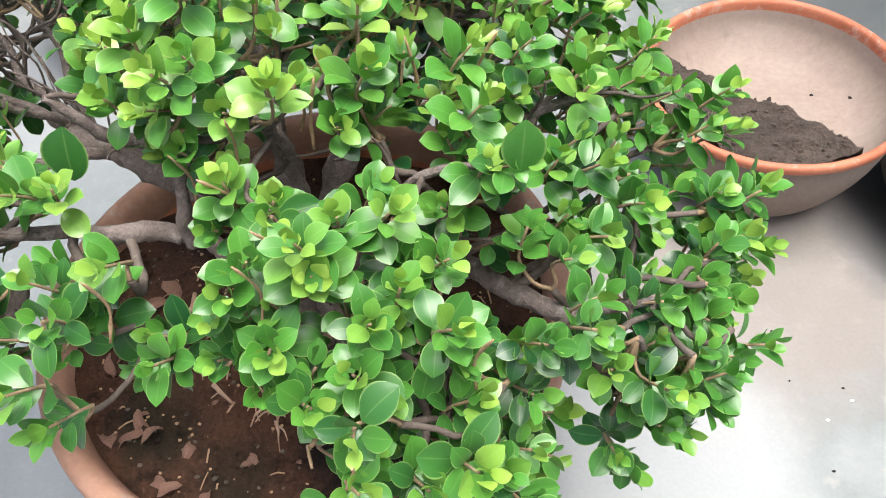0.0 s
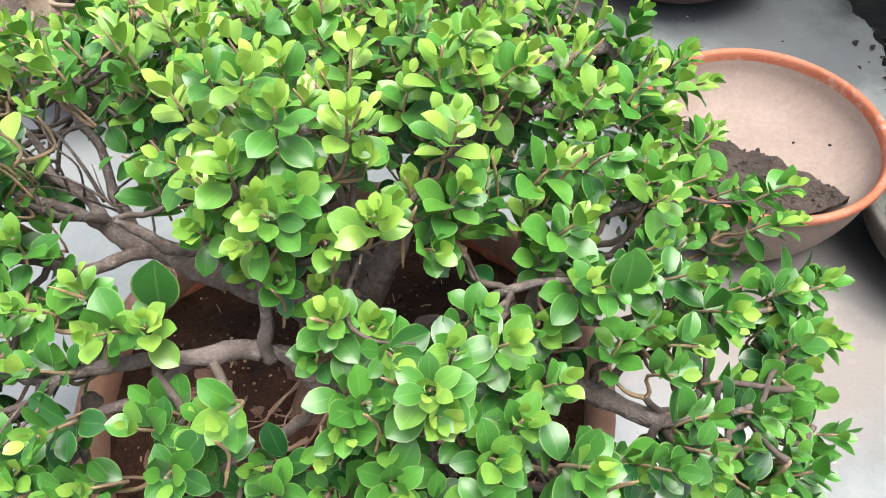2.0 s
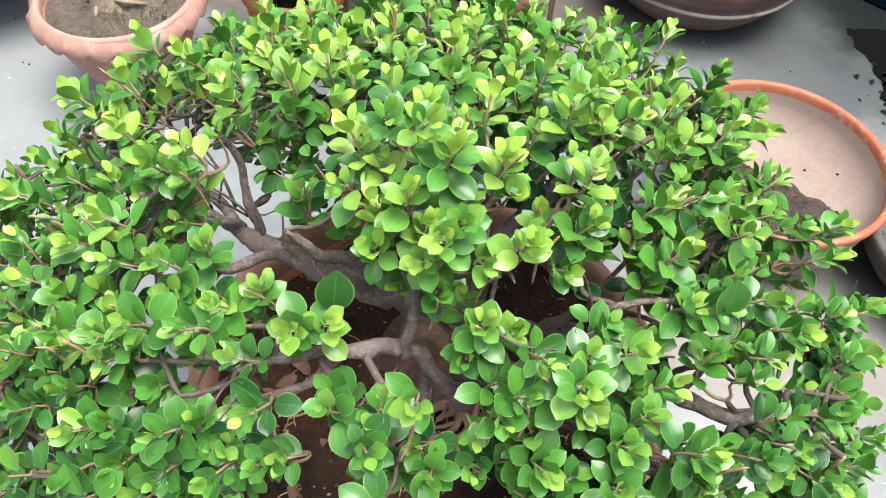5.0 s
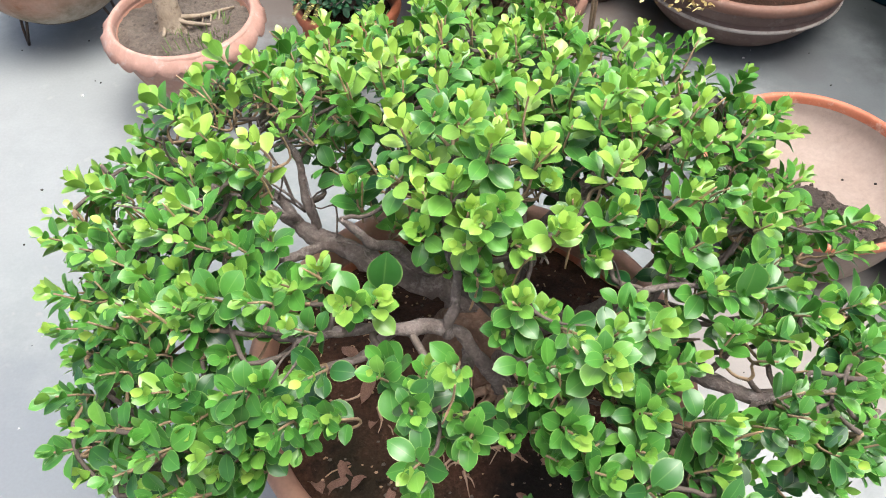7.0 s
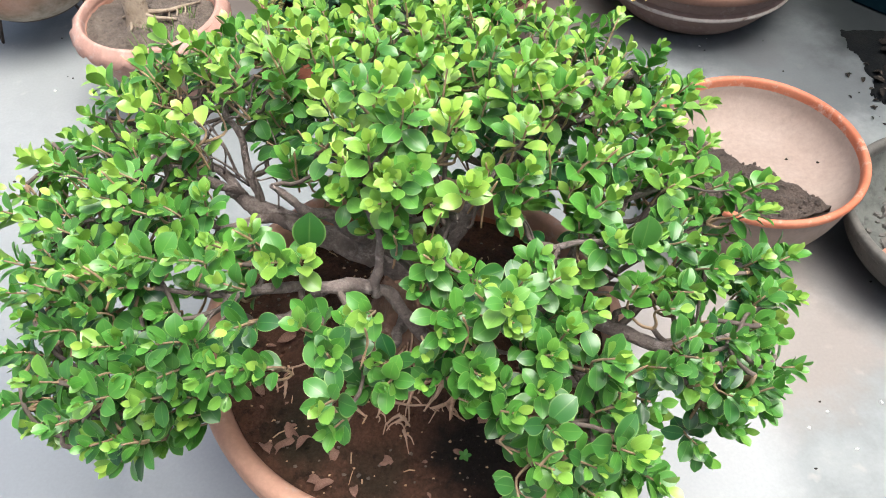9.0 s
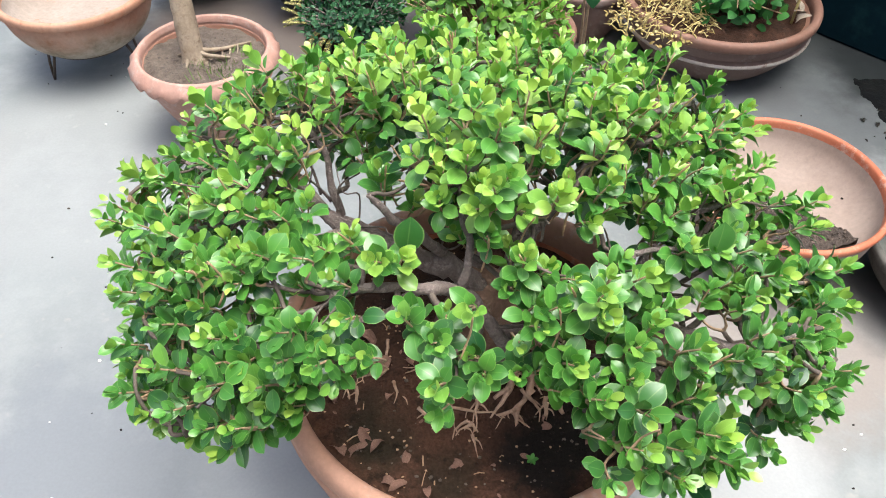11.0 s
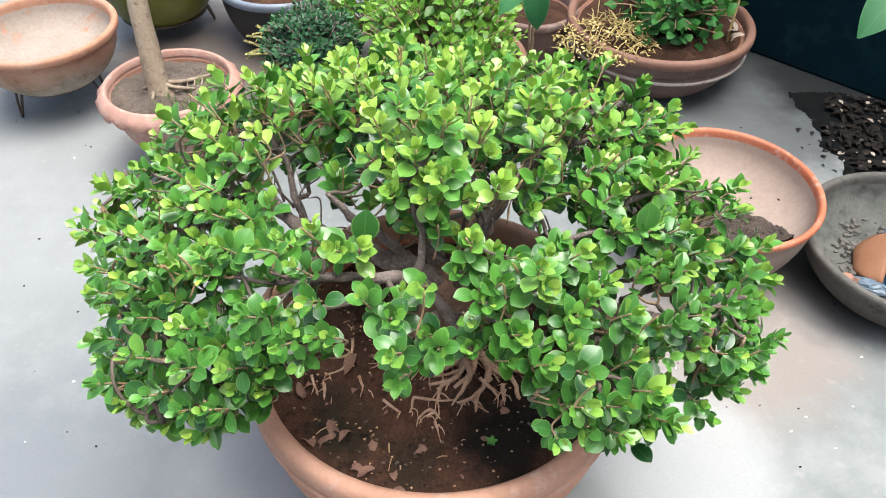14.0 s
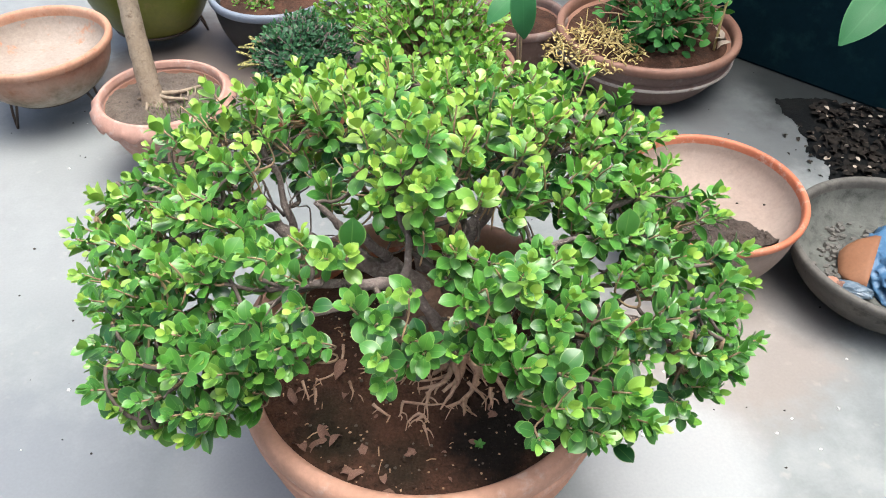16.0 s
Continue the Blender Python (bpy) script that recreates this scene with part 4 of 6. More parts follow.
# and the clear space round the crown's edge
EDGE_LEFT_OPENINGS = (
    (-0.841, 0.594, -0.688, 0.325, 0.006), (-0.83, 0.531, -0.68, 0.28, 0.006), (-0.815, 0.461, -0.669, 0.23, 0.007), (-0.796, 0.396, -0.656, 0.184, 0.006),
    (-0.773, 0.336, -0.64, 0.141, 0.006), (-0.736, 0.282, -0.613, 0.103, 0.007), (-0.701, 0.237, -0.588, 0.07, 0.008), (-0.656, 0.224, -0.556, 0.061, 0.008),
    (-0.619, 0.21, -0.53, 0.051, 0.008), (-0.578, 0.216, -0.501, 0.055, 0.008), (-0.571, 0.634, -0.496, 0.353, 0.006), (-0.544, 0.766, -0.477, 0.447, 0.008),
)
EDGE_RIGHT_OPENINGS = (
    (-0.475, 0.27, -0.42, 0.1, 0.022), (-0.5, 0.235, -0.445, 0.07, 0.02),
    (-0.538, 0.233, -0.472, 0.067, 0.011), (-0.526, 0.279, -0.464, 0.1, 0.007), (-0.518, 0.813, -0.458, 0.48, 0.008), (-0.484, 0.76, -0.434, 0.442, 0.011),
    (-0.461, 0.963, -0.418, 0.586, 0.01), (-0.443, 0.709, -0.405, 0.406, 0.012), (0.008, 0.169, -0.084, 0.022, 0.011), (0.05, 0.174, -0.054, 0.025, 0.009),
    (0.081, 0.624, -0.032, 0.345, 0.008), (0.094, 0.235, -0.023, 0.069, 0.01), (0.164, 0.223, 0.027, 0.061, 0.008), (0.217, 0.265, 0.065, 0.09, 0.012),
    (0.257, 0.332, 0.093, 0.138, 0.008), (0.277, 0.578, 0.108, 0.313, 0.01), (0.289, 0.733, 0.116, 0.423, 0.009), (0.292, 0.419, 0.118, 0.2, 0.009),
)
# lowest leaves by compass angle round the crown (0 = +x, turning to +y)
SKIRT_A = (0, 20, 50, 90, 130, 160, 180, 205, 225, 236, 242, 246, 256, 265, 274, 281, 288, 300, 317, 332, 346, 360)
SKIRT_Z = (0.62, 0.66, 0.7, 0.72, 0.68, 0.62, 0.57, 0.55, 0.555, 0.63, 0.71, 0.74, 0.75, 0.74, 0.75, 0.73, 0.64, 0.575, 0.57, 0.58, 0.6, 0.62)
SKIRT_R = (0.9, 0.87, 0.9, 0.94, 0.94, 0.97, 1.01, 1.1, 1.17, 1.08, 0.89, 0.83, 0.76, 0.74, 0.77, 0.84, 1.01, 1.1, 1.18, 1.12, 0.99, 0.9)


# the most marked shoots of the crown, region by region: x, y, z of each tip
FRONT_LEFT_SHOOTS = (
    (-0.331, 0.235, 0.799), (-0.606, 0.26, 0.683), (-0.574, 0.263, 0.68), (-0.596, 0.283, 0.739), (-0.651, 0.284, 0.686), (-0.548, 0.289, 0.722),
    (-0.537, 0.29, 0.679), (-0.512, 0.294, 0.762), (-0.471, 0.296, 0.751), (-0.324, 0.298, 0.793), (-0.506, 0.301, 0.665), (-0.432, 0.306, 0.753),
    (-0.605, 0.312, 0.734), (-0.698, 0.313, 0.637), (-0.408, 0.32, 0.739), (-0.672, 0.324, 0.724), (-0.729, 0.325, 0.669), (-0.519, 0.328, 0.778),
    (-0.436, 0.342, 0.779),
)
FRONT_RIGHT_SHOOTS = (
    (-0.044, 0.173, 0.682), (0.027, 0.19, 0.673), (-0.093, 0.19, 0.728), (-0.047, 0.196, 0.713), (-0.012, 0.198, 0.738), (-0.098, 0.208, 0.766),
    (-0.134, 0.214, 0.71), (-0.13, 0.249, 0.742), (-0.08, 0.263, 0.73), (0.03, 0.271, 0.705), (-0.176, 0.275, 0.717), (0.134, 0.278, 0.689),
    (-0.022, 0.281, 0.792), (-0.166, 0.284, 0.758), (0.042, 0.286, 0.756), (0.075, 0.29, 0.766), (0.082, 0.296, 0.74), (-0.273, 0.297, 0.721),
    (-0.088, 0.298, 0.776), (-0.084, 0.312, 0.743), (-0.285, 0.329, 0.809), (-0.138, 0.329, 0.833), (-0.2, 0.329, 0.773),
    (0.142, 0.342, 0.723), (-0.177, 0.343, 0.799),
)
MIDDLE_LEFT_SHOOTS = (
    (-0.366, 0.35, 0.776), (-0.609, 0.36, 0.732), (-0.726, 0.373, 0.706), (-0.677, 0.385, 0.726), (-0.529, 0.392, 0.744), (-0.455, 0.4, 0.791),
    (-0.624, 0.402, 0.739), (-0.575, 0.406, 0.775), (-0.679, 0.411, 0.693), (-0.401, 0.416, 0.8), (-0.503, 0.419, 0.808), (-0.579, 0.425, 0.804),
    (-0.55, 0.427, 0.811), (-0.622, 0.434, 0.779), (-0.657, 0.437, 0.717), (-0.734, 0.442, 0.68), (-0.706, 0.458, 0.732), (-0.631, 0.461, 0.767),
    (-0.478, 0.463, 0.786), (-0.754, 0.466, 0.701), (-0.317, 0.49, 0.834),
)
MIDDLE_RIGHT_SHOOTS = (
    (-0.158, 0.363, 0.815), (-0.028, 0.364, 0.765), (0.065, 0.367, 0.751), (-0.069, 0.378, 0.808), (0.103, 0.401, 0.732), (-0.212, 0.421, 0.806),
    (0.029, 0.423, 0.799), (0.133, 0.424, 0.745), (0.001, 0.432, 0.794), (0.232, 0.435, 0.689), (0.259, 0.44, 0.657), (0.105, 0.456, 0.765),
    (-0.256, 0.458, 0.799), (-0.255, 0.459, 0.879), (-0.169, 0.47, 0.862), (-0.231, 0.479, 0.878), (0.008, 0.49, 0.815),
)
BACK_LEFT_SHOOTS = (
    (-0.691, 0.501, 0.708), (-0.585, 0.506, 0.807), (-0.505, 0.508, 0.752), (-0.771, 0.517, 0.706), (-0.593, 0.549, 0.826), (-0.796, 0.553, 0.66),
    (-0.746, 0.586, 0.668), (-0.511, 0.586, 0.846), (-0.555, 0.599, 0.731), (-0.55, 0.607, 0.838), (-0.51, 0.609, 0.865), (-0.398, 0.629, 0.769),
    (-0.762, 0.632, 0.688), (-0.663, 0.645, 0.787), (-0.825, 0.677, 0.669), (-0.596, 0.679, 0.823), (-0.477, 0.694, 0.875), (-0.663, 0.702, 0.751),
    (-0.625, 0.704, 0.819), (-0.405, 0.712, 0.871), (-0.732, 0.726, 0.724), (-0.364, 0.731, 0.883), (-0.443, 0.746, 0.754), (-0.53, 0.756, 0.864),
    (-0.396, 0.777, 0.876), (-0.44, 0.778, 0.844), (-0.609, 0.779, 0.817), (-0.473, 0.784, 0.75), (-0.686, 0.787, 0.782), (-0.529, 0.793, 0.834),
    (-0.617, 0.827, 0.789), (-0.6, 0.858, 0.808), (-0.446, 0.888, 0.832),
)
BACK_RIGHT_SHOOTS = (
    (-0.092, 0.511, 0.838), (-0.279, 0.516, 0.891), (-0.237, 0.541, 0.918), (-0.096, 0.542, 0.892), (-0.186, 0.548, 0.899), (0.001, 0.55, 0.83),
    (-0.257, 0.555, 0.934), (0.048, 0.563, 0.815), (0.198, 0.583, 0.73), (0.162, 0.589, 0.744), (-0.34, 0.606, 0.89), (-0.073, 0.623, 0.873),
    (-0.102, 0.636, 0.898), (-0.025, 0.64, 0.863), (0.055, 0.643, 0.829), (-0.064, 0.653, 0.897), (0.126, 0.653, 0.78), (0.107, 0.668, 0.819),
    (-0.298, 0.677, 0.888), (0.033, 0.679, 0.846), (0.152, 0.694, 0.782), (-0.03, 0.696, 0.871), (-0.115, 0.703, 0.886), (-0.167, 0.759, 0.771),
    (-0.134, 0.767, 0.856), (0.126, 0.785, 0.807), (-0.203, 0.796, 0.836), (-0.212, 0.83, 0.816), (-0.295, 0.841, 0.85), (0.087, 0.876, 0.8),
    (-0.274, 0.883, 0.863),
)


def soil_z(x, y):
    q2 = (x - POT.x) ** 2 + (y - POT.y) ** 2
    return 0.364 + 0.014 * (1 - q2 / 0.0986) + 0.03 * math.exp(-((x - POT.x - 0.02) ** 2 + (y - POT.y) ** 2) / 0.02) - 0.028 * max(0.0, min(1.0, (y - POT.y - 0.1) / 0.12))


def crown_top(x, y):
    q = ((x - CX) / RX) ** 2 + ((y - CY) / RY) ** 2
    dip = 0.035 * math.exp(-((x + 0.3) / 0.16) ** 2 - ((y - 0.33) / 0.07) ** 2)
    return 0.9 - dip - 0.165 * q + 0.03 * noise.noise(Vector((x * 8, y * 8, 3.0))) + 0.022 * noise.noise(Vector((x * 19, y * 19, 8.0)))


OPENINGS = np.array(OUTER_LEFT_OPENINGS + LEFT_OPENINGS + MIDDLE_OPENINGS + RIGHT_OPENINGS + EARTH_LEFT_OPENINGS + EARTH_RIGHT_OPENINGS + LIMB_LEFT_OPENINGS + LIMB_RIGHT_OPENINGS + EDGE_LEFT_OPENINGS + EDGE_RIGHT_OPENINGS)
OPEN_FOOT = np.column_stack((OPENINGS[:, 0:2], np.full(len(OPENINGS), 0.65)))
OPEN_WAY = np.column_stack((OPENINGS[:, 2:4], np.full(len(OPENINGS), 0.9))) - OPEN_FOOT
OPEN_WAY /= np.linalg.norm(OPEN_WAY, axis=1)[:, None]


def in_opening(p, grow=0.0):
    """Whether a place lies in one of the openings, widened by grow."""
    v = np.array(p) - OPEN_FOOT
    s = (v * OPEN_WAY).sum(1)
    return bool((np.linalg.norm(v - s[:, None] * OPEN_WAY, axis=1) < OPENINGS[:, 4] + grow).any())


HEART = Vector((-0.26, 0.62, 0.52))


def crown_shoots():
    """Shoot tips over the dome, down its skirt and inside it: place, axis, layer, spray."""
    rnd = random.Random(21)
    cell = {}
    kept = []

    def free(p, gap):
        k = tuple(int(math.floor(c / 0.06)) for c in p)
        for dx in (-1, 0, 1):
            for dy in (-1, 0, 1):
                for dz in (-1, 0, 1):
                    for q in cell.get((k[0] + dx, k[1] + dy, k[2] + dz), ()):
                        if (q - p).length < gap:
                            return False
        cell.setdefault(k, []).append(p)
        return True

    # the marked shoots, each with lower neighbours on its own spray
    centres = []
    for x, y, z in FRONT_LEFT_SHOOTS + FRONT_RIGHT_SHOOTS + MIDDLE_LEFT_SHOOTS + MIDDLE_RIGHT_SHOOTS + BACK_LEFT_SHOOTS + BACK_RIGHT_SHOOTS:
        p = Vector((x, y, z))
        out = p - HEART
        ax = (Vector((out.x * 1.1, out.y * 1.1, 0)) + Vector((rnd.uniform(-0.15, 0.15), rnd.uniform(-0.2, 0.1), 0.52))).normalized()
        p = p - ax * 0.008
        free(p, 0.0)
        kept.append((p, ax, 0 if z > 0.76 else 1, len(centres)))
        centres.append((p, ax))
    marked = len(centres)
    for _ in range(6000):
        a = rnd.uniform(0, 2 * math.pi)
        q = math.sqrt(rnd.random())
        lim = np.interp(math.degrees(a), SKIRT_A, SKIRT_R)
        x, y = CX + RX * q * lim * math.cos(a), CY + RY * q * lim * math.sin(a)
        c = Vector((x, y, crown_top(x, y) - 0.02))
        wide = 0.062 + 0.014 * math.exp(-((x + 0.47) / 0.12) ** 2 - ((y - 0.66) / 0.1) ** 2)
        if not in_opening(c, 0.02) and all((c - o).length > wide for o, _ in centres):
            centres.append((c, Vector((math.cos(a) * q ** 2, math.sin(a) * q ** 2, 1.0)).normalized()))
    # and down the skirt
    for _ in range(5000):
        a = rnd.uniform(0, 2 * math.pi)
        deg = math.degrees(a)
        lim = np.interp(deg, SKIRT_A, SKIRT_R)
        low = np.interp(deg, SKIRT_A, SKIRT_Z)
        x, y = CX + RX * lim * math.cos(a), CY + RY * lim * math.sin(a)
        top = crown_top(x, y) - 0.02
        t = rnd.random()
        tuck = 0.985 + 0.03 * math.sin(math.pi * t) - 0.08 * t * t - abs(rnd.gauss(0, 0.015))
        c = Vector((CX + (x - CX) * tuck, CY + (y - CY) * tuck, top + (low - top) * t))
        if not in_opening(c, 0.02) and all((c - o).length > 0.066 for o, _ in centres):
            centres.append((c, Vector((math.cos(a), math.sin(a), 0.75 - 0.5 * t)).normalized()))
    for n_, (c, ax) in enumerate(centres):
        u = ax.orthogonal().normalized()
        w = ax.cross(u)
        own = n_ < marked
        c = c - ax * (0.016 if own else 0.008 + abs(rnd.gauss(0, 0.016)))
        for _ in range(14 if own else 36):
            ang, d = rnd.uniform(0, 6.283), 0.047 * math.sqrt(rnd.random())
            off = (u * math.cos(ang) + w * math.sin(ang)) * d
            p = c + off - ax * (d * d * 12 + rnd.uniform(0, 0.014))
            if in_opening(p, 0.006):
                continue
            if free(p, rnd.uniform(0.033, 0.043) + (0.004 if p.y > 0.52 else 0.0)):
                kept.append((p, (ax + off * 13 + Vector((rnd.uniform(-0.25, 0.25), rnd.uniform(-0.25, 0.25), 0.1))).normalized(), 0 if ax.z > 0.6 else 1, n_))
    sprays = len(centres)
    for _ in range(3600):
        a = rnd.uniform(0, 2 * math.pi)
        q = math.sqrt(rnd.random()) * 0.95
        lim = np.interp(math.degrees(a), SKIRT_A, SKIRT_R)
        x, y = CX + RX * q * lim * math.cos(a), CY + RY * q * lim * math.sin(a)
        if math.hypot(x + 0.28, (y - 0.48) * 1.2) < 0.18 or (y < 0.42 and -0.5 < x < -0.13):
            continue
        p = Vector((x, y, crown_top(x, y) - rnd.uniform(0.05, 0.25 if y > 0.64 else 0.15)))
        if not in_opening(p, 0.015) and free(p, rnd.uniform(0.044, 0.062)):
            kept.append((p, Vector((rnd.uniform(-0.7, 0.7), rnd.uniform(-0.9, 0.5), 0.9)).normalized(), 2, min(range(sprays), key=lambda k: (centres[k][0] - p).length)))
    return kept, sprays


# limbs: points, radius at start, radius at end
LEFT_BOUGHS = (
    (((-0.235, 0.605, 0.45), (-0.262, 0.618, 0.53), (-0.336, 0.622, 0.577), (-0.41, 0.645, 0.592), (-0.465, 0.673, 0.611), (-0.515, 0.698, 0.632)), 0.034, 0.012),
    (((-0.44, 0.66, 0.6), (-0.5, 0.612, 0.64), (-0.58, 0.6, 0.69), (-0.68, 0.6, 0.68)), 0.011, 0.004),
    (((-0.49, 0.686, 0.62), (-0.54, 0.74, 0.645), (-0.59, 0.8, 0.667), (-0.64, 0.86, 0.69)), 0.0105, 0.004),
    (((-0.5, 0.69, 0.625), (-0.555, 0.692, 0.66), (-0.62, 0.712, 0.69), (-0.7, 0.72, 0.7)), 0.0095, 0.0035),
    (((-0.465, 0.673, 0.611), (-0.485, 0.73, 0.68), (-0.51, 0.775, 0.74), (-0.52, 0.8, 0.785)), 0.009, 0.0035),
    (((-0.495, 0.688, 0.622), (-0.512, 0.655, 0.68), (-0.545, 0.625, 0.74), (-0.56, 0.6, 0.79)), 0.0085, 0.0035),
    (((-0.195, 0.555, 0.38), (-0.205, 0.515, 0.45), (-0.217, 0.472, 0.535), (-0.236, 0.46, 0.607), (-0.285, 0.475, 0.665), (-0.355, 0.46, 0.678), (-0.41, 0.416, 0.69), (-0.5, 0.38, 0.68), (-0.6, 0.34, 0.66)), 0.0215, 0.002),
)
FORK_BOUGHS = (
    (((-0.29, 0.472, 0.675), (-0.345, 0.455, 0.7), (-0.41, 0.43, 0.735), (-0.453, 0.414, 0.752)), 0.013, 0.005),
    (((-0.285, 0.466, 0.66), (-0.28, 0.475, 0.72), (-0.285, 0.5, 0.79), (-0.29, 0.53, 0.83)), 0.011, 0.004),
    (((-0.45, 0.445, 0.655), (-0.5, 0.4, 0.6), (-0.58, 0.36, 0.6), (-0.64, 0.32, 0.6)), 0.014, 0.005),
    (((-0.2, 0.6, 0.44), (-0.13, 0.57, 0.53), (-0.06, 0.505, 0.58), (-0.005, 0.44, 0.62), (0.045, 0.385, 0.655), (0.08, 0.368, 0.668), (0.13, 0.36, 0.7)), 0.026, 0.0045),
    (((-0.07, 0.51, 0.57), (-0.07, 0.43, 0.61), (-0.055, 0.36, 0.66), (-0.041, 0.313, 0.688), (-0.01, 0.27, 0.69)), 0.015, 0.0035),
)
RIGHT_BOUGHS = (
    (((-0.22, 0.63, 0.44), (-0.17, 0.66, 0.58), (-0.1, 0.68, 0.68), (-0.02, 0.72, 0.75), (0.08, 0.76, 0.77)), 0.026, 0.007),
    (((-0.24, 0.63, 0.46), (-0.25, 0.7, 0.6), (-0.26, 0.78, 0.7), (-0.28, 0.88, 0.77)), 0.026, 0.007),
    (((-0.13, 0.57, 0.535), (-0.1, 0.52, 0.63), (-0.08, 0.482, 0.715), (-0.03, 0.47, 0.75), (0.02, 0.46, 0.76)), 0.012, 0.003),
    (((-0.21, 0.56, 0.46), (-0.18, 0.48, 0.56), (-0.15, 0.4, 0.63), (-0.12, 0.34, 0.655)), 0.018, 0.0035),
)
INNER_BOUGHS = (
    (((-0.25, 0.53, 0.52), (-0.27, 0.43, 0.6), (-0.295, 0.37, 0.67)), 0.013, 0.0035),
    (((-0.29, 0.64, 0.54), (-0.33, 0.6, 0.64), (-0.38, 0.57, 0.72), (-0.41, 0.56, 0.77)), 0.015, 0.005),
    (((-0.21, 0.6, 0.52), (-0.2, 0.56, 0.62), (-0.19, 0.53, 0.72), (-0.2, 0.5, 0.79)), 0.014, 0.005),
    (((-0.03, 0.47, 0.6), (-0.02, 0.535, 0.66), (0.03, 0.56, 0.71), (0.1, 0.57, 0.74)), 0.012, 0.005),
)


# surface roots: x, y along each
BUTTRESSES = (
    ((-0.195, 0.534), (-0.213, 0.501), (-0.232, 0.486), (-0.272, 0.486)),
    ((-0.184, 0.529), (-0.191, 0.501), (-0.225, 0.475)),
    ((-0.219, 0.527), (-0.217, 0.521), (-0.239, 0.511)),
    ((-0.176, 0.521), (-0.147, 0.52), (-0.12, 0.513)),
    ((-0.173, 0.513), (-0.148, 0.496), (-0.125, 0.488), (-0.116, 0.451)),
    ((-0.167, 0.52), (-0.128, 0.506), (-0.076, 0.503)),
    ((-0.23, 0.522), (-0.25, 0.52), (-0.267, 0.506)),
    ((-0.204, 0.513), (-0.2, 0.489), (-0.217, 0.463)),
    ((-0.163, 0.504), (-0.167, 0.481), (-0.186, 0.461)),
)
SIDE_ROOTS = (
    ((-0.293, 0.506), (-0.322, 0.499), (-0.345, 0.488)),
    ((-0.187, 0.459), (-0.205, 0.449), (-0.225, 0.448)),
    ((-0.187, 0.456), (-0.193, 0.429)),
    ((-0.161, 0.486), (-0.176, 0.473), (-0.198, 0.448)),
    ((-0.14, 0.473), (-0.142, 0.449)),
    ((-0.191, 0.514), (-0.232, 0.5), (-0.275, 0.5)),
    ((-0.22, 0.489), (-0.247, 0.478), (-0.257, 0.455)),
    ((-0.178, 0.486), (-0.158, 0.462), (-0.152, 0.454)),
)
FINE_ROOTS = (
    ((-0.297, 0.463), (-0.262, 0.455), (-0.228, 0.455)),
    ((-0.295, 0.462), (-0.308, 0.437)),
    ((-0.252, 0.474), (-0.257, 0.456)),
    ((-0.27, 0.439), (-0.293, 0.429)),
    ((-0.268, 0.438), (-0.254, 0.421)),
    ((-0.262, 0.436), (-0.277, 0.425)),
    ((-0.351, 0.466), (-0.323, 0.44)),
    ((-0.18, 0.469), (-0.197, 0.456), (-0.212, 0.444)),
    ((-0.474, 0.536), (-0.471, 0.516), (-0.463, 0.496)),
    ((-0.401, 0.605), (-0.409, 0.555), (-0.451, 0.533)),
    ((-0.455, 0.517), (-0.452, 0.486)),
    ((-0.39, 0.52), (-0.382, 0.493)),
    ((-0.265, 0.415), (-0.26, 0.401)),
    ((-0.137, 0.468), (-0.146, 0.44)),
)


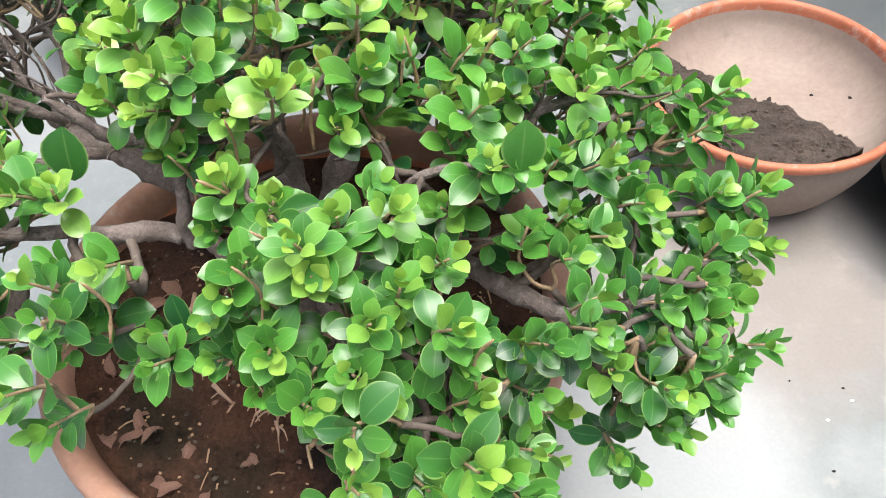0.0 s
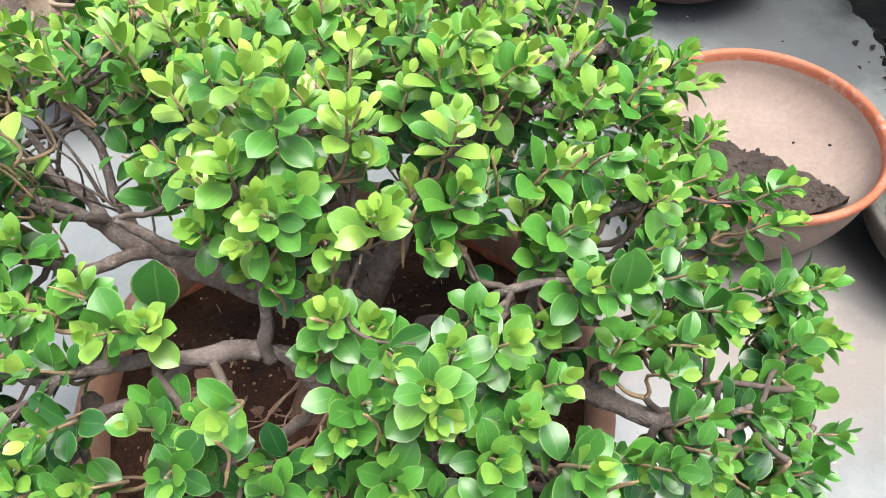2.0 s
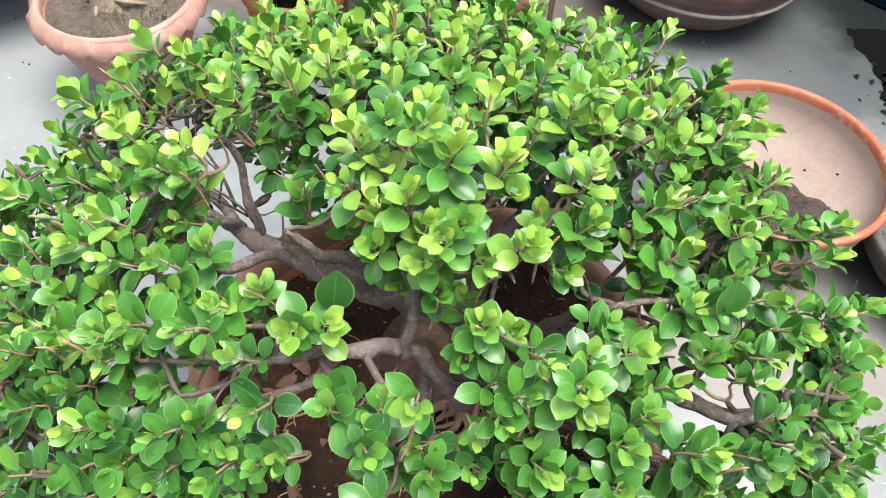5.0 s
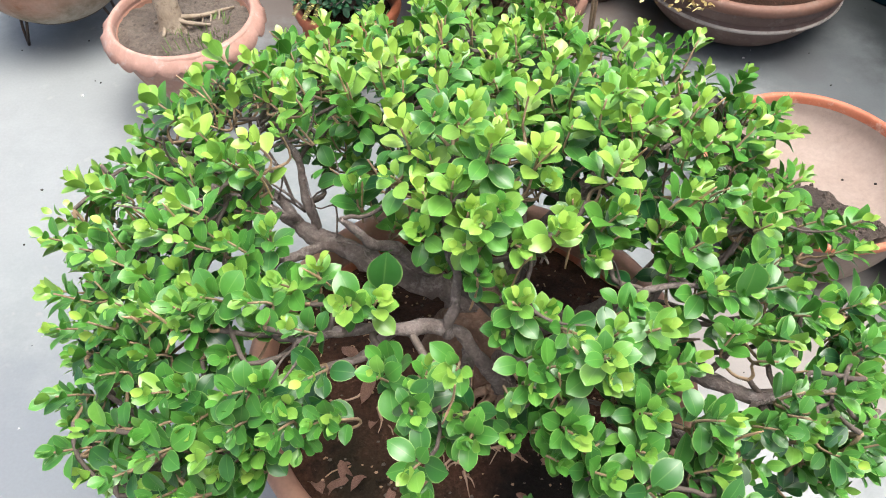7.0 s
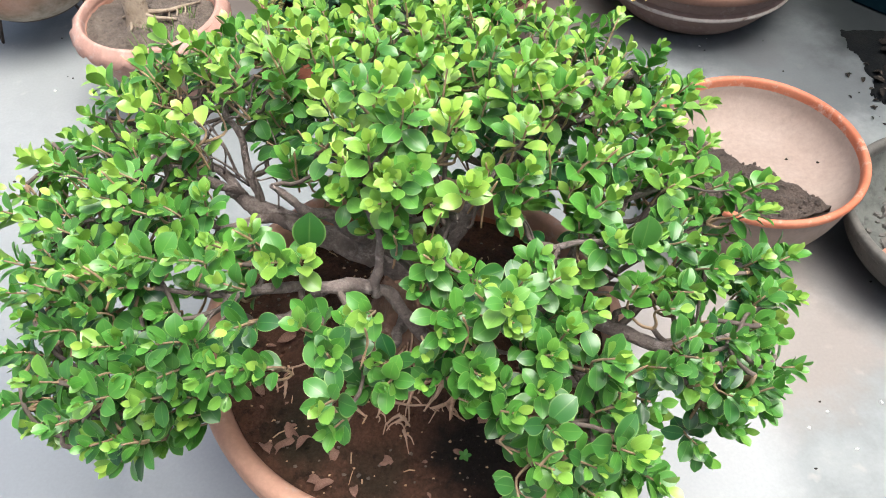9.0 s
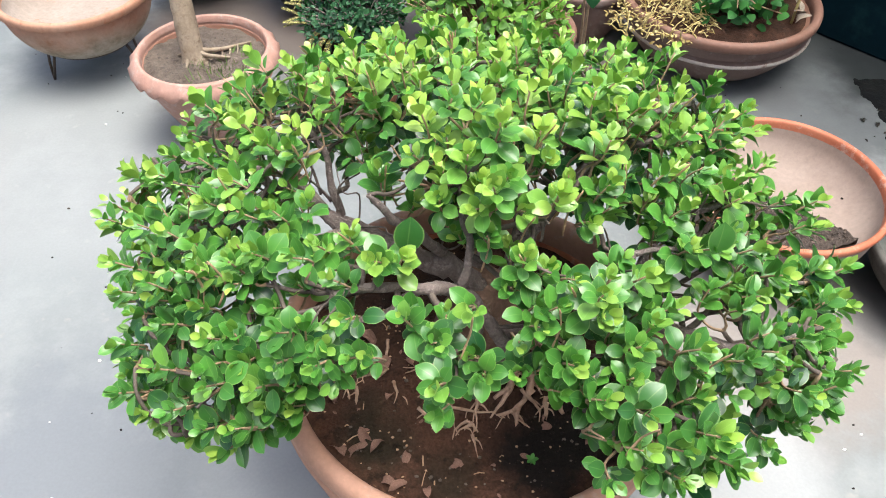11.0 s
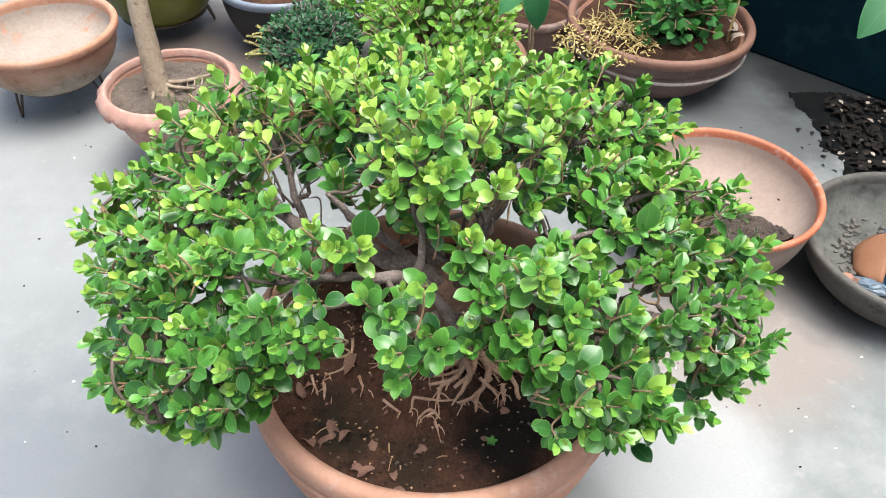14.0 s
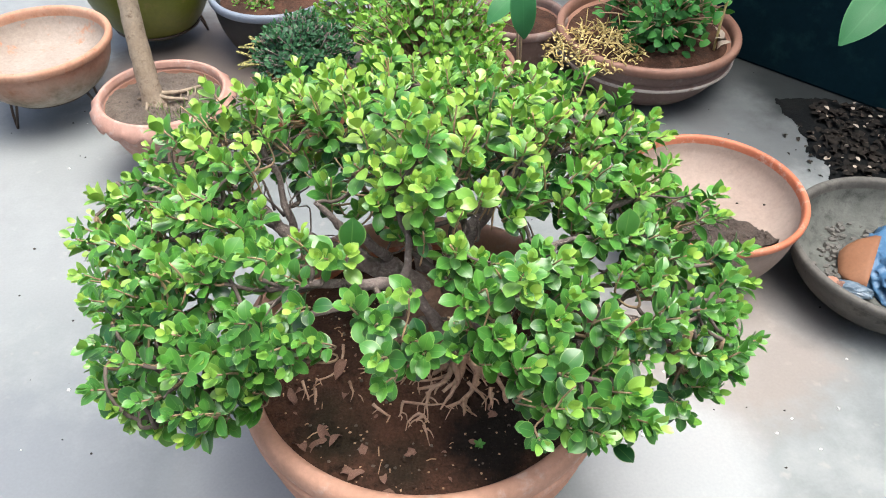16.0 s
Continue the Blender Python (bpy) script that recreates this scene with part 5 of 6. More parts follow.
def bonsai():
    rnd = random.Random(7)
    root = thing("ficus_bonsai", POT + Vector((0, 0, 0.375)), "broad ficus bonsai with glossy green leaves in a pot", "bonsai tree")
    shift = Matrix.Translation(-root.location)

    def put(name, vf, material, label="", kind=""):
        me = mesh_of(name, vf[0], vf[1], material)
        me.transform(shift)
        return part_mesh(name, me, root, label, kind)

    # trunk: short, fat and fluted
    line = smooth_line([(-0.24, 0.595, 0.33), (-0.24, 0.597, 0.39), (-0.235, 0.6, 0.45), (-0.235, 0.6, 0.49), (-0.24, 0.605, 0.53)], 6)
    verts, faces = [], []
    seg = 36
    for i, p in enumerate(line):
        t = i / (len(line) - 1)
        for k in range(seg):
            a = 2 * math.pi * k / seg
            r = (0.075 + 0.05 * (1 - t) ** 3 - 0.035 * t) * (1 + 0.13 * math.sin(5 * a + 3 * t) + 0.07 * math.sin(9 * a - 4 * t) + 0.1 * noise.noise(Vector((math.cos(a) * 2, math.sin(a) * 2, t * 3))))
            verts.append((p.x + r * math.cos(a), p.y + r * math.sin(a), p.z))
    for i in range(len(line) - 1):
        for k in range(seg):
            q = (k + 1) % seg
            faces.append((i * seg + k, i * seg + q, (i + 1) * seg + q, (i + 1) * seg + k))
    faces.append(tuple((len(line) - 1) * seg + k for k in range(seg)))
    put("trunk", (verts, faces), TRUNK_BARK, "fat fluted grey-brown trunk")
    nodes = []
    for n_, (pts, r0, r1) in enumerate(LEFT_BOUGHS + FORK_BOUGHS + RIGHT_BOUGHS + INNER_BOUGHS):
        ln = smooth_line(pts, 9)
        ln = [p + Vector([0.011 * noise.noise(p * 18 + Vector((n_, 0, k))) for k in (0, 5, 9)]) for p in ln]
        rr = [0.8 * r0 + (0.8 * r1 - 0.8 * r0) * (i / (len(ln) - 1)) ** 0.75 for i in range(len(ln))]
        rr = [r * (1 + 0.28 * noise.noise(p * 38) + 0.2 * noise.noise(p * 100)) for r, p in zip(rr, ln)]
        put("limb", tube(ln, rr, 12, 0.1, n_), BARK)
        nodes += [(p, r) for p, r in zip(ln, rr)][5:]

    shoots, groups = crown_shoots()
    pts = np.array([list(q[0]) for q in shoots])
    near = np.array([q[3] for q in shoots])
    base = np.array([list(p) for p, _ in nodes])
    twigs, singles = Heap(), 0
    used = np.zeros(len(nodes))
    for k in range(groups):
        own = [i for i in range(len(pts)) if near[i] == k]
        if not own:
            continue
        c = Vector(pts[own].mean(0))
        gap = base - np.array(c)
        score = (gap ** 2).sum(1) + np.where(gap[:, 2] > -0.03, 0.05, 0)
        # of several ways to the limbs the branch takes the one that crosses the fewest openings
        best = None
        for j in (score + used).argsort()[[0, 0, 2, 4, 8, 12, 16]]:
            a, r = nodes[j][0], nodes[j][1]
            knot = c.lerp(a, 0.28) + Vector((0, 0, -0.03 if c.z > 0.7 else 0.012))
            mid = a.lerp(knot, 0.5) + Vector((rnd.uniform(-0.025, 0.025), rnd.uniform(-0.025, 0.025), rnd.uniform(-0.03, 0.0)))
            ln = [p + Vector([0.012 * noise.noise(p * 22 + Vector((k, j_, 0))) for j_ in (0, 5, 9)]) * (0.0 if i_ == 0 else 1.0) for i_, p in enumerate(smooth_line([a, mid, knot], 4))]
            crossed = sum(in_opening(p) for p in ln)
            if best is None or crossed < best[0]:
                best = (crossed, j, ln, r)
        _, j, ln, r = best
        used[max(0, j - 2):j + 3] += 0.004
        knot = ln[-1]
        r0 = min(r * 0.7, 0.005)
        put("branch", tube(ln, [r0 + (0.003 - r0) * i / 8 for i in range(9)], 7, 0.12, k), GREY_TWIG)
        for i in own:
            p, ax, _, _ = shoots[i]
            foot = p - ax * 0.045
            ln = smooth_line([knot, knot.lerp(foot, 0.55) + Vector((rnd.uniform(-0.01, 0.01), rnd.uniform(-0.01, 0.01), -0.006)), foot, p - ax * 0.008], 3)
            piece = tube(ln, [0.0025 - 0.0013 * q / (len(ln) - 1) for q in range(len(ln))], 5, 0.1, i)
            if p.y < 0.42 and p.z > 0.6 and singles < 180:
                singles += 1
                put("twig", piece, TWIG)
            else:
                twigs.add(piece)
    put("twig_mass", (twigs.v, twigs.f), TWIG, kind="stuff")
    # thin bare twigs that criss-cross inside the crown
    for n_ in range(130):
        a, r = nodes[rnd.randrange(len(nodes))]
        d = Vector((a.x - CX + rnd.uniform(-0.3, 0.3), a.y - CY + rnd.uniform(-0.35, 0.25), rnd.uniform(0.0, 0.25))).normalized()
        run, p = [a], a.copy()
        for k in range(rnd.randint(3, 6)):
            d = (d + Vector((rnd.uniform(-0.45, 0.45), rnd.uniform(-0.45, 0.45), rnd.uniform(-0.2, 0.35)))).normalized()
            p = p + d * rnd.uniform(0.02, 0.035)
            run.append(p)
        if run[-1].z > crown_top(run[-1].x, run[-1].y) - 0.02 or min(q.z for q in run) < 0.57 or math.hypot((p.x - CX) / RX, (p.y - CY) / RY) > 0.85 or p.y < 0.33:
            continue
        ln = smooth_line(run, 4)
        if sum(in_opening(q) for q in ln) > 4:
            continue
        w = min(r * 0.6, rnd.uniform(0.0018, 0.0042))
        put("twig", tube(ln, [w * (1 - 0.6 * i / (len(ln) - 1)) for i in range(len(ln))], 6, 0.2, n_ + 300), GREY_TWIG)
    # a fan of upright grey twigs where the side limb opens out
    for n_ in range(10):
        t = n_ / 9
        a = Vector((-0.43 - 0.13 * t, 0.66 + 0.09 * t, 0.605 + 0.05 * t)) + Vector((rnd.uniform(-0.01, 0.01), rnd.uniform(-0.01, 0.01), 0))
        e = a + Vector((rnd.uniform(-0.16, 0.1), rnd.uniform(-0.14, 0.06), rnd.uniform(0.1, 0.17)))
        e.z = min(e.z, crown_top(e.x, e.y) - 0.02)
        ln = smooth_line([a, a.lerp(e, 0.35) + Vector((rnd.uniform(-0.02, 0.02), rnd.uniform(-0.02, 0.02), 0.01)), a.lerp(e, 0.7) + Vector((rnd.uniform(-0.02, 0.02), rnd.uniform(-0.02, 0.02), 0)), e], 4)
        w = rnd.uniform(0.0014, 0.003)
        put("twig", tube(ln, [w * (1 - 0.65 * i / (len(ln) - 1)) for i in range(len(ln))], 7, 0.15, n_ + 700), BARK)
    # bare cut tips standing among the leaves
    tips = Heap()
    for n_ in range(260):
        p, ax, layer, _ = shoots[rnd.randrange(len(shoots))]
        if layer == 0 and p.z > 0.76:
            f = p + Vector((rnd.uniform(-0.02, 0.02), rnd.uniform(-0.02, 0.02), -0.07))
            ln = smooth_line([f, f.lerp(p, 0.5) + Vector((0.004, 0, 0)), p + ax * 0.012 + Vector((rnd.uniform(-0.015, 0.015), -0.01, 0))], 4)
            tips.add(tube(ln, [rnd.uniform(0.001, 0.0018) for _ in range(8)] + [0.0006], 6, 0.2, n_))
    put("bare_tip", (tips.v, tips.f), TIP, "bare tan shoot tips", "stuff")

    # leaves
    shapes = [leaf_shape(a, f, c, t) for a, f, c, t in ((0.68, 0.25, 0.2, 1.14), (0.75, 0.36, 0.16, 1.22), (0.65, 0.18, 0.3, 1.1), (0.7, 0.45, 0.08, 1.2), (0.77, 0.28, 0.35, 1.16), (0.67, 0.32, 0.45, 1.12))]
    rows = []
    for p, ax, layer, _ in shoots:
        # inner leaves are old and dark; their tone also paints depth shade
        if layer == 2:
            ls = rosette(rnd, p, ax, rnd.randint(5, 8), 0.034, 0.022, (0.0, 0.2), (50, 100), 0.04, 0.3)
        else:
            young = rnd.random()
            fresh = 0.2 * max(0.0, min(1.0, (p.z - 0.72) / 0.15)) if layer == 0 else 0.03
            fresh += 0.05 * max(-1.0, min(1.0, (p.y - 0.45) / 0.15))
            fine = 1.0 + 0.05 * max(0.0, min(1.0, (p.y - 0.45) / 0.25))
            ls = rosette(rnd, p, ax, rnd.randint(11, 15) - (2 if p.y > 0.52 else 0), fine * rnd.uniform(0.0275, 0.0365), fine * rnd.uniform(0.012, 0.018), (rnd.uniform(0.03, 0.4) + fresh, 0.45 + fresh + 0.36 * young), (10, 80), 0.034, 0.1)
        for m, age in ls:
            rows.append((m, rnd.randrange(len(shapes)), age, p, layer))
    # two large old leaves that stand out of the crown
    for at, d, size in (((-0.359, 0.465, 0.758), (0.15, 0.25, 1), 0.052), ((0.022, 0.425, 0.785), (0.1, 0.2, 1), 0.046)):
        rows.append((leaf_matrix(Vector(at), Vector(d), Vector((0.05, -0.85, 0.45)), size), 1, 0.2, Vector(at), 9))
    mids = np.array([tuple(m @ Vector((0, 0.55, 0))) for m, *_ in rows])
    shut = np.zeros(len(rows), bool)
    for foot, way, r in zip(OPEN_FOOT, OPEN_WAY, OPENINGS[:, 4]):
        v = mids - foot
        shut |= np.linalg.norm(v - (v @ way)[:, None] * way, axis=1) < r * 0.88
    rows = [q for q, s in zip(rows, shut) if not s or q[4] == 9]
    front = sorted((i for i, q in enumerate(rows) if q[4] in (0, 1, 9) and q[3].y < 0.5), key=lambda i: rows[i][3].y - 0.6 * rows[i][3].z)[:300]
    single = set(front)
    ages = (0.15, 0.3, 0.45, 0.65, 0.85)
    store = {}
    for i in front:
        m, k, age, _, _ = rows[i]
        lv = min(ages, key=lambda q: abs(q - age))
        if (k, lv) not in store:
            store[k, lv] = leaf_mesh("leaf", shapes[k], lv, FICUS_LEAF)
        part_mesh("leaf", store[k, lv], root, at=shift @ m)
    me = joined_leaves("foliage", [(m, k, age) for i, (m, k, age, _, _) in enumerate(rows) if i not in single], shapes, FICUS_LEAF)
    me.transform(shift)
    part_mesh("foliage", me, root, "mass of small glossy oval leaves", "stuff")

    # roots over the soil: buttresses at the trunk's foot, then thinner ones that fork over the earth
    for n_, (run, w, lift) in enumerate(
        [(q, 0.0072, 0.022) for q in BUTTRESSES] + [(q, 0.0046, 0.008) for q in SIDE_ROOTS] + [(q, 0.0034, 0.002) for q in FINE_ROOTS]
    ):
        w *= rnd.uniform(0.8, 1.15)
        pts = []
        for k, (x, y) in enumerate(run):
            t = k / (len(run) - 1)
            pts.append((x + rnd.uniform(-0.002, 0.002), y, soil_z(x, y) + w * (0.75 - 0.6 * t) + lift * (1 - t) ** 2 + rnd.uniform(0, 0.002)))
        ln = smooth_line(pts, 5)
        ln = [p + Vector((0.0035 * noise.noise(p * 60), 0.0035 * noise.noise(p * 60 + Vector((7, 0, 0))), 0)) for p in ln]
        put("root", tube(ln, [w * (1 - 0.55 * i / (len(ln) - 1)) * (1 + 0.2 * noise.noise(p * 90)) for i, p in enumerate(ln)], 8, 0.1, n_), ROOT)
        # rootlets
        if w < 0.007:
            for _ in range(2):
                f = ln[rnd.randrange(len(ln) // 3, len(ln))]
                c, reach = rnd.uniform(-2.9, -0.3), rnd.uniform(0.012, 0.028)
                e = f + Vector((reach * math.cos(c), reach * math.sin(c), 0))
                e.z = soil_z(e.x, e.y) + 0.001
                put("root", tube(smooth_line([f, f.lerp(e, 0.5) + Vector((rnd.uniform(-0.004, 0.004), 0.002, 0.002)), e], 4), [w * 0.5 * (1 - 0.07 * i) for i in range(9)], 6, 0.15, n_ + 90), ROOT)
    # a tangle of thin roots close under the fork
    for n_ in range(26):
        a = rnd.uniform(-2.8, 0.2)
        x, y = -0.23 + 0.1 * math.cos(a) * rnd.uniform(0.6, 1.2), 0.57 + 0.075 * math.sin(a) * rnd.uniform(0.5, 1.1)
        run = [(-0.235 + 0.05 * math.cos(a), 0.6 + 0.05 * math.sin(a), soil_z(x, y) + rnd.uniform(0.02, 0.07))]
        for k in range(3):
            a += rnd.uniform(-0.7, 0.7)
            run.append((x, y, soil_z(x, y) + 0.004 + 0.012 * (2 - k) * rnd.random()))
            x, y = x + 0.022 * math.cos(a), y + 0.018 * math.sin(a)
        ln = smooth_line(run, 4)
        w = rnd.uniform(0.0014, 0.0032)
        put("root", tube(ln, [w * (1 - 0.5 * i / (len(ln) - 1)) for i in range(len(ln))], 6, 0.15, n_ + 200), ROOT)
    return rows


bonsai()


# ---- other plants ----
def bush(name, at, label, material, shapes, tips, stem_at, bark=TWIG, big=0.04, small=0.02, ages=(0.3, 0.7), count=(5, 8), category="shrub", spread=(25, 90), seed=1, singles=0):
    """A leafy plant: stems from one foot to every shoot, and a joined mass of leaves."""
    rnd = random.Random(seed)
    root = thing(name, at, label, category)
    st, rows = Heap(), []
    for n_, (p, ax) in enumerate(tips):
        p = Vector(p)
        f = Vector(stem_at) + Vector((rnd.uniform(-0.02, 0.02), rnd.uniform(-0.02, 0.02), 0))
        mid = f.lerp(p, 0.55) + Vector((rnd.uniform(-0.02, 0.02), rnd.uniform(-0.02, 0.02), 0.02))
        st.add(tube(smooth_line([f, mid, p], 4), [0.004 - 0.0003 * i for i in range(9)], 5, 0.1, n_))
        for m, age in rosette(rnd, p, ax, rnd.randint(*count), big, small, ages, spread, big * 1.2, 0.25):
            rows.append((m, rnd.randrange(len(shapes)), age))
    part_mesh("stem_tuft", mesh_of("stem_tuft", st.v, st.f, bark), root, kind="stuff")
    rows.sort(key=lambda q: q[0].translation.y - 0.8 * q[0].translation.z)
    store = {}
    for m, k, age in rows[:singles]:
        lv = round(age * 4) / 4
        if (k, lv) not in store:
            store[k, lv] = leaf_mesh("leaf", shapes[k], lv, material)
        part_mesh("leaf", store[k, lv], root, at=m)
    part_mesh("foliage", joined_leaves("foliage", rows[singles:], shapes, material), root, kind="stuff")
    return root


def dome_tips(rnd, r, h, count, z0):
    out = []
    for _ in range(count):
        a, q = rnd.uniform(0, 6.283), math.sqrt(rnd.random())
        z = z0 + h * math.sqrt(max(0, 1 - q * q * 0.9)) * rnd.uniform(0.6, 1.05)
        out.append(((r * q * math.cos(a), r * q * math.sin(a), z), Vector((math.cos(a) * q, math.sin(a) * q, 0.9))))
    return out


OVAL = [leaf_shape(0.55, 0.2, 0.2, 0.8), leaf_shape(0.62, 0.3, 0.1, 0.85), leaf_shape(0.5, 0.15, 0.3, 0.8)]
BROAD = [leaf_shape(0.78, 0.15, 0.25, 0.7, wave=0.02), leaf_shape(0.72, 0.2, 0.35, 0.72, wave=0.02)]
LONG = [leaf_shape(0.5, 0.25, 0.4, 0.7, 12, 0.01), leaf_shape(0.54, 0.2, 0.5, 0.68, 12, 0.01)]
rb = random.Random(31)
bush("dark_shrub", (-0.52, 1.87, 0.19), "dark green fine-leaved shrub in a terracotta pot", DEEP_LEAF, OVAL, dome_tips(rb, 0.16, 0.18, 380, 0.05), (0, 0, 0), bark=BARK, big=0.027, small=0.015, ages=(0.3, 0.7), seed=3)
bush("lime_shrub", (-0.12, 1.8, 0.2), "bushy lime-green shrub in a brown clay pot", LIME_LEAF, OVAL, dome_tips(rb, 0.25, 0.3, 190, 0.08), (0, 0, 0), big=0.045, small=0.022, ages=(0.3, 0.75), seed=4, singles=200)
bush("lime_shrub", (-0.24, 2.2, 0.0), "lime-green shrub standing behind the bonsai", LIME_LEAF, OVAL, dome_tips(rb, 0.26, 0.36, 150, 0.15), (0, 0, 0.02), big=0.045, small=0.022, ages=(0.15, 0.6), seed=5, singles=120)
bush("herb_plant", (0.7, 2.09, 0.18), "leafy green herb clump in the brown pot", MINT_LEAF, BROAD, dome_tips(rb, 0.23, 0.26, 105, 0.02), (0, 0, 0), big=0.085, small=0.05, ages=(0.1, 0.6), count=(4, 6), category="herb", seed=6, singles=240)
bush("weed_tuft", (-0.68, 2.5, 0.2), "small bright herbs in the slate bowl", LIME_LEAF, OVAL, dome_tips(rb, 0.15, 0.06, 70, 0.0), (0, 0, 0), big=0.022, small=0.012, ages=(0.2, 0.6), category="herb", seed=7)


def dry_twigs():
    """Dry yellow leaves and twigs heaped at the edge of the herb pot."""
    rnd = random.Random(9)
    rows, st = [], Heap()
    for i in range(460):
        a, q = rnd.uniform(0, 6.283), math.sqrt(rnd.random())
        p = Vector((0.17 * q * math.cos(a), 0.16 * q * math.sin(a), 0.02 + 0.09 * (1 - q) * rnd.random()))
        rows.append((leaf_matrix(p, Vector((rnd.uniform(-1, 1), rnd.uniform(-1, 1), rnd.uniform(-0.4, 0.7))), Vector((rnd.uniform(-0.5, 0.5), rnd.uniform(-0.5, 0.5), 1)), rnd.uniform(0.008, 0.018)), rnd.randrange(3), rnd.random()))
        if i % 4 == 0:
            d = Vector((rnd.uniform(-1, 1), rnd.uniform(-1, 1), rnd.uniform(0, 0.8))).normalized() * rnd.uniform(0.03, 0.08)
            st.add(tube([p, p + d * 0.5 + Vector((0, 0, 0.01)), p + d], [0.0022, 0.0018, 0.001], 5, 0, i))
    root = thing("dry_plant", (0.44, 1.97, 0.18), "withered yellow-leaved plant drooping over the pot edge", "dry plant")
    part_mesh("stem_tuft", mesh_of("stem_tuft", st.v, st.f, STRAW), root, kind="stuff")
    part_mesh("foliage", joined_leaves("foliage", rows, OVAL, YELLOW_LEAF), root, kind="stuff")


dry_twigs()


def fern(at, label):
    """Arching yellow-green fronds set with paired leaflets."""
    rnd = random.Random(14)
    root = thing("fern", at, label, "fern")
    for n_ in range(11):
        a = rnd.uniform(2.5, 4.5)
        ln = smooth_line([(0, 0, 0), (0.06 * math.cos(a), 0.06 * math.sin(a), 0.16), (0.13 * math.cos(a), 0.13 * math.sin(a), 0.2 + 0.04 * rnd.random()), (0.19 * math.cos(a), 0.19 * math.sin(a), 0.18 + 0.06 * rnd.random())], 12)
        rows = []
        for i in range(8, len(ln)):
            d = (ln[i] - ln[i - 1]).normalized()
            for sd in (-1, 1):
                side = d.cross(Vector((0, 0, 1))).normalized() * sd
                rows.append((leaf_matrix(ln[i], side + d * 0.5, Vector((0, 0, 1)), 0.018 * (1.1 - 0.7 * i / len(ln))), rnd.randrange(3), rnd.random()))
        frond = part_mesh("frond", mesh_of("frond", *tube(ln, [0.0016 - 0.00003 * i for i in range(len(ln))], 5), TWIG), root)
        part_mesh("blade", joined_leaves("blade", rows, OVAL, FERN_LEAF), frond, kind="stuff")


fern((-0.535, 1.88, 0.07), "yellowing fern between the potted shrubs")


def grass_tuft(at, label):
    rnd = random.Random(3)
    h = Heap()
    for _ in range(70):
        x, y = rnd.uniform(-0.03, 0.12), rnd.uniform(-0.13, 0.02)
        dx, dy, ln = rnd.uniform(-0.02, 0.02), rnd.uniform(-0.02, 0.02), rnd.uniform(0.012, 0.04)
        h.add(([(x - 0.0014, y, 0), (x + 0.0014, y, 0), (x + dx * 0.6 + 0.001, y + dy * 0.6, ln * 0.7), (x + dx * 0.6 - 0.001, y + dy * 0.6, ln * 0.7), (x + dx, y + dy, ln)], [(0, 1, 2, 3), (3, 2, 4)]))
    ob = new("grass_tuft", mesh_of("grass_tuft", h.v, h.f, GRASS))
    ob.location = at
    tagged(ob, label, "weeds", kind="stuff")


grass_tuft((-0.935, 1.716, 0.247), "thin green weed blades in the scalloped bowl")


def big_leaf_plant(at, leaves, label):
    root = thing("broadleaf_plant", at, label, "plant")
    store = [leaf_mesh("leaf", s, g, DARK_BROAD) for s, g in zip(LONG, (0.45, 0.6))]
    for n_, (tip, d, size) in enumerate(leaves):
        tip, d = Vector(tip), Vector(d)
        part_mesh("stem", mesh_of("stem", *tube(smooth_line([(0, 0, 0), tip * 0.5 + Vector((0, 0, 0.1)), tip], 5), [0.0052 - 0.0003 * i for i in range(11)], 7, 0.05, n_), TWIG), root)
        part_mesh("leaf", store[n_ % 2], root, at=leaf_matrix(tip, d, Vector((-0.2, -0.5, 0.9)), size))


# broad leaves reaching in from plants beyond the wall side
big_leaf_plant((1.66, 1.2, 0.12), (((-0.66, 0.19, 0.55), (-0.7, -0.5, -0.32), 0.21), ((-0.6, 0.3, 0.66), (-0.95, -0.1, -0.05), 0.17)), "tall plant with long glossy drooping leaves")
big_leaf_plant((0.12, 1.62, 0.0), (((-0.05, -0.17, 0.68), (0.02, -0.3, -0.85), 0.13), ((-0.05, -0.1, 0.63), (-0.7, -0.5, -0.3), 0.11)), "plant with broad dark leaves behind the bonsai")


# ---- litter ----
def scattered(name, spots, material, label, size, seed, flat=0.25, shapes=OVAL, kind="stuff", category="litter"):
    rnd = random.Random(seed)
    rows = []
    for x, y, z in spots:
        a = rnd.uniform(0, 6.283)
        rows.append((leaf_matrix(Vector((x, y, z)), Vector((math.cos(a), math.sin(a), rnd.uniform(-0.1, 0.25))), Vector((rnd.uniform(-flat, flat), rnd.uniform(-flat, flat), 1)), size * rnd.uniform(0.6, 1.25)), rnd.randrange(len(shapes)), rnd.random()))
    me = joined_leaves(name, rows, shapes, material)
    return tagged(new(name, me), label, category, kind=kind)


CURLED = [leaf_shape(0.5, 0.6, 0.9, 0.95, 8, 0.04), leaf_shape(0.55, -0.5, 1.1, 1.0, 8, 0.05), leaf_shape(0.44, 0.8, 0.6, 0.95, 8, 0.04)]
rl = random.Random(77)
# black muck swept up along the wall: a thin ragged sheet
MUCK_EDGE = [Vector(q) for q in ((1.123, 1.915), (1.109, 1.814), (1.128, 1.718), (1.121, 1.673), (1.083, 1.6), (1.13, 1.542), (1.117, 1.481), (1.08, 1.41), (1.14, 1.36), (1.25, 1.3), (1.47, 1.36), (1.76, 1.45), (1.42, 1.83), (1.3, 1.9))]


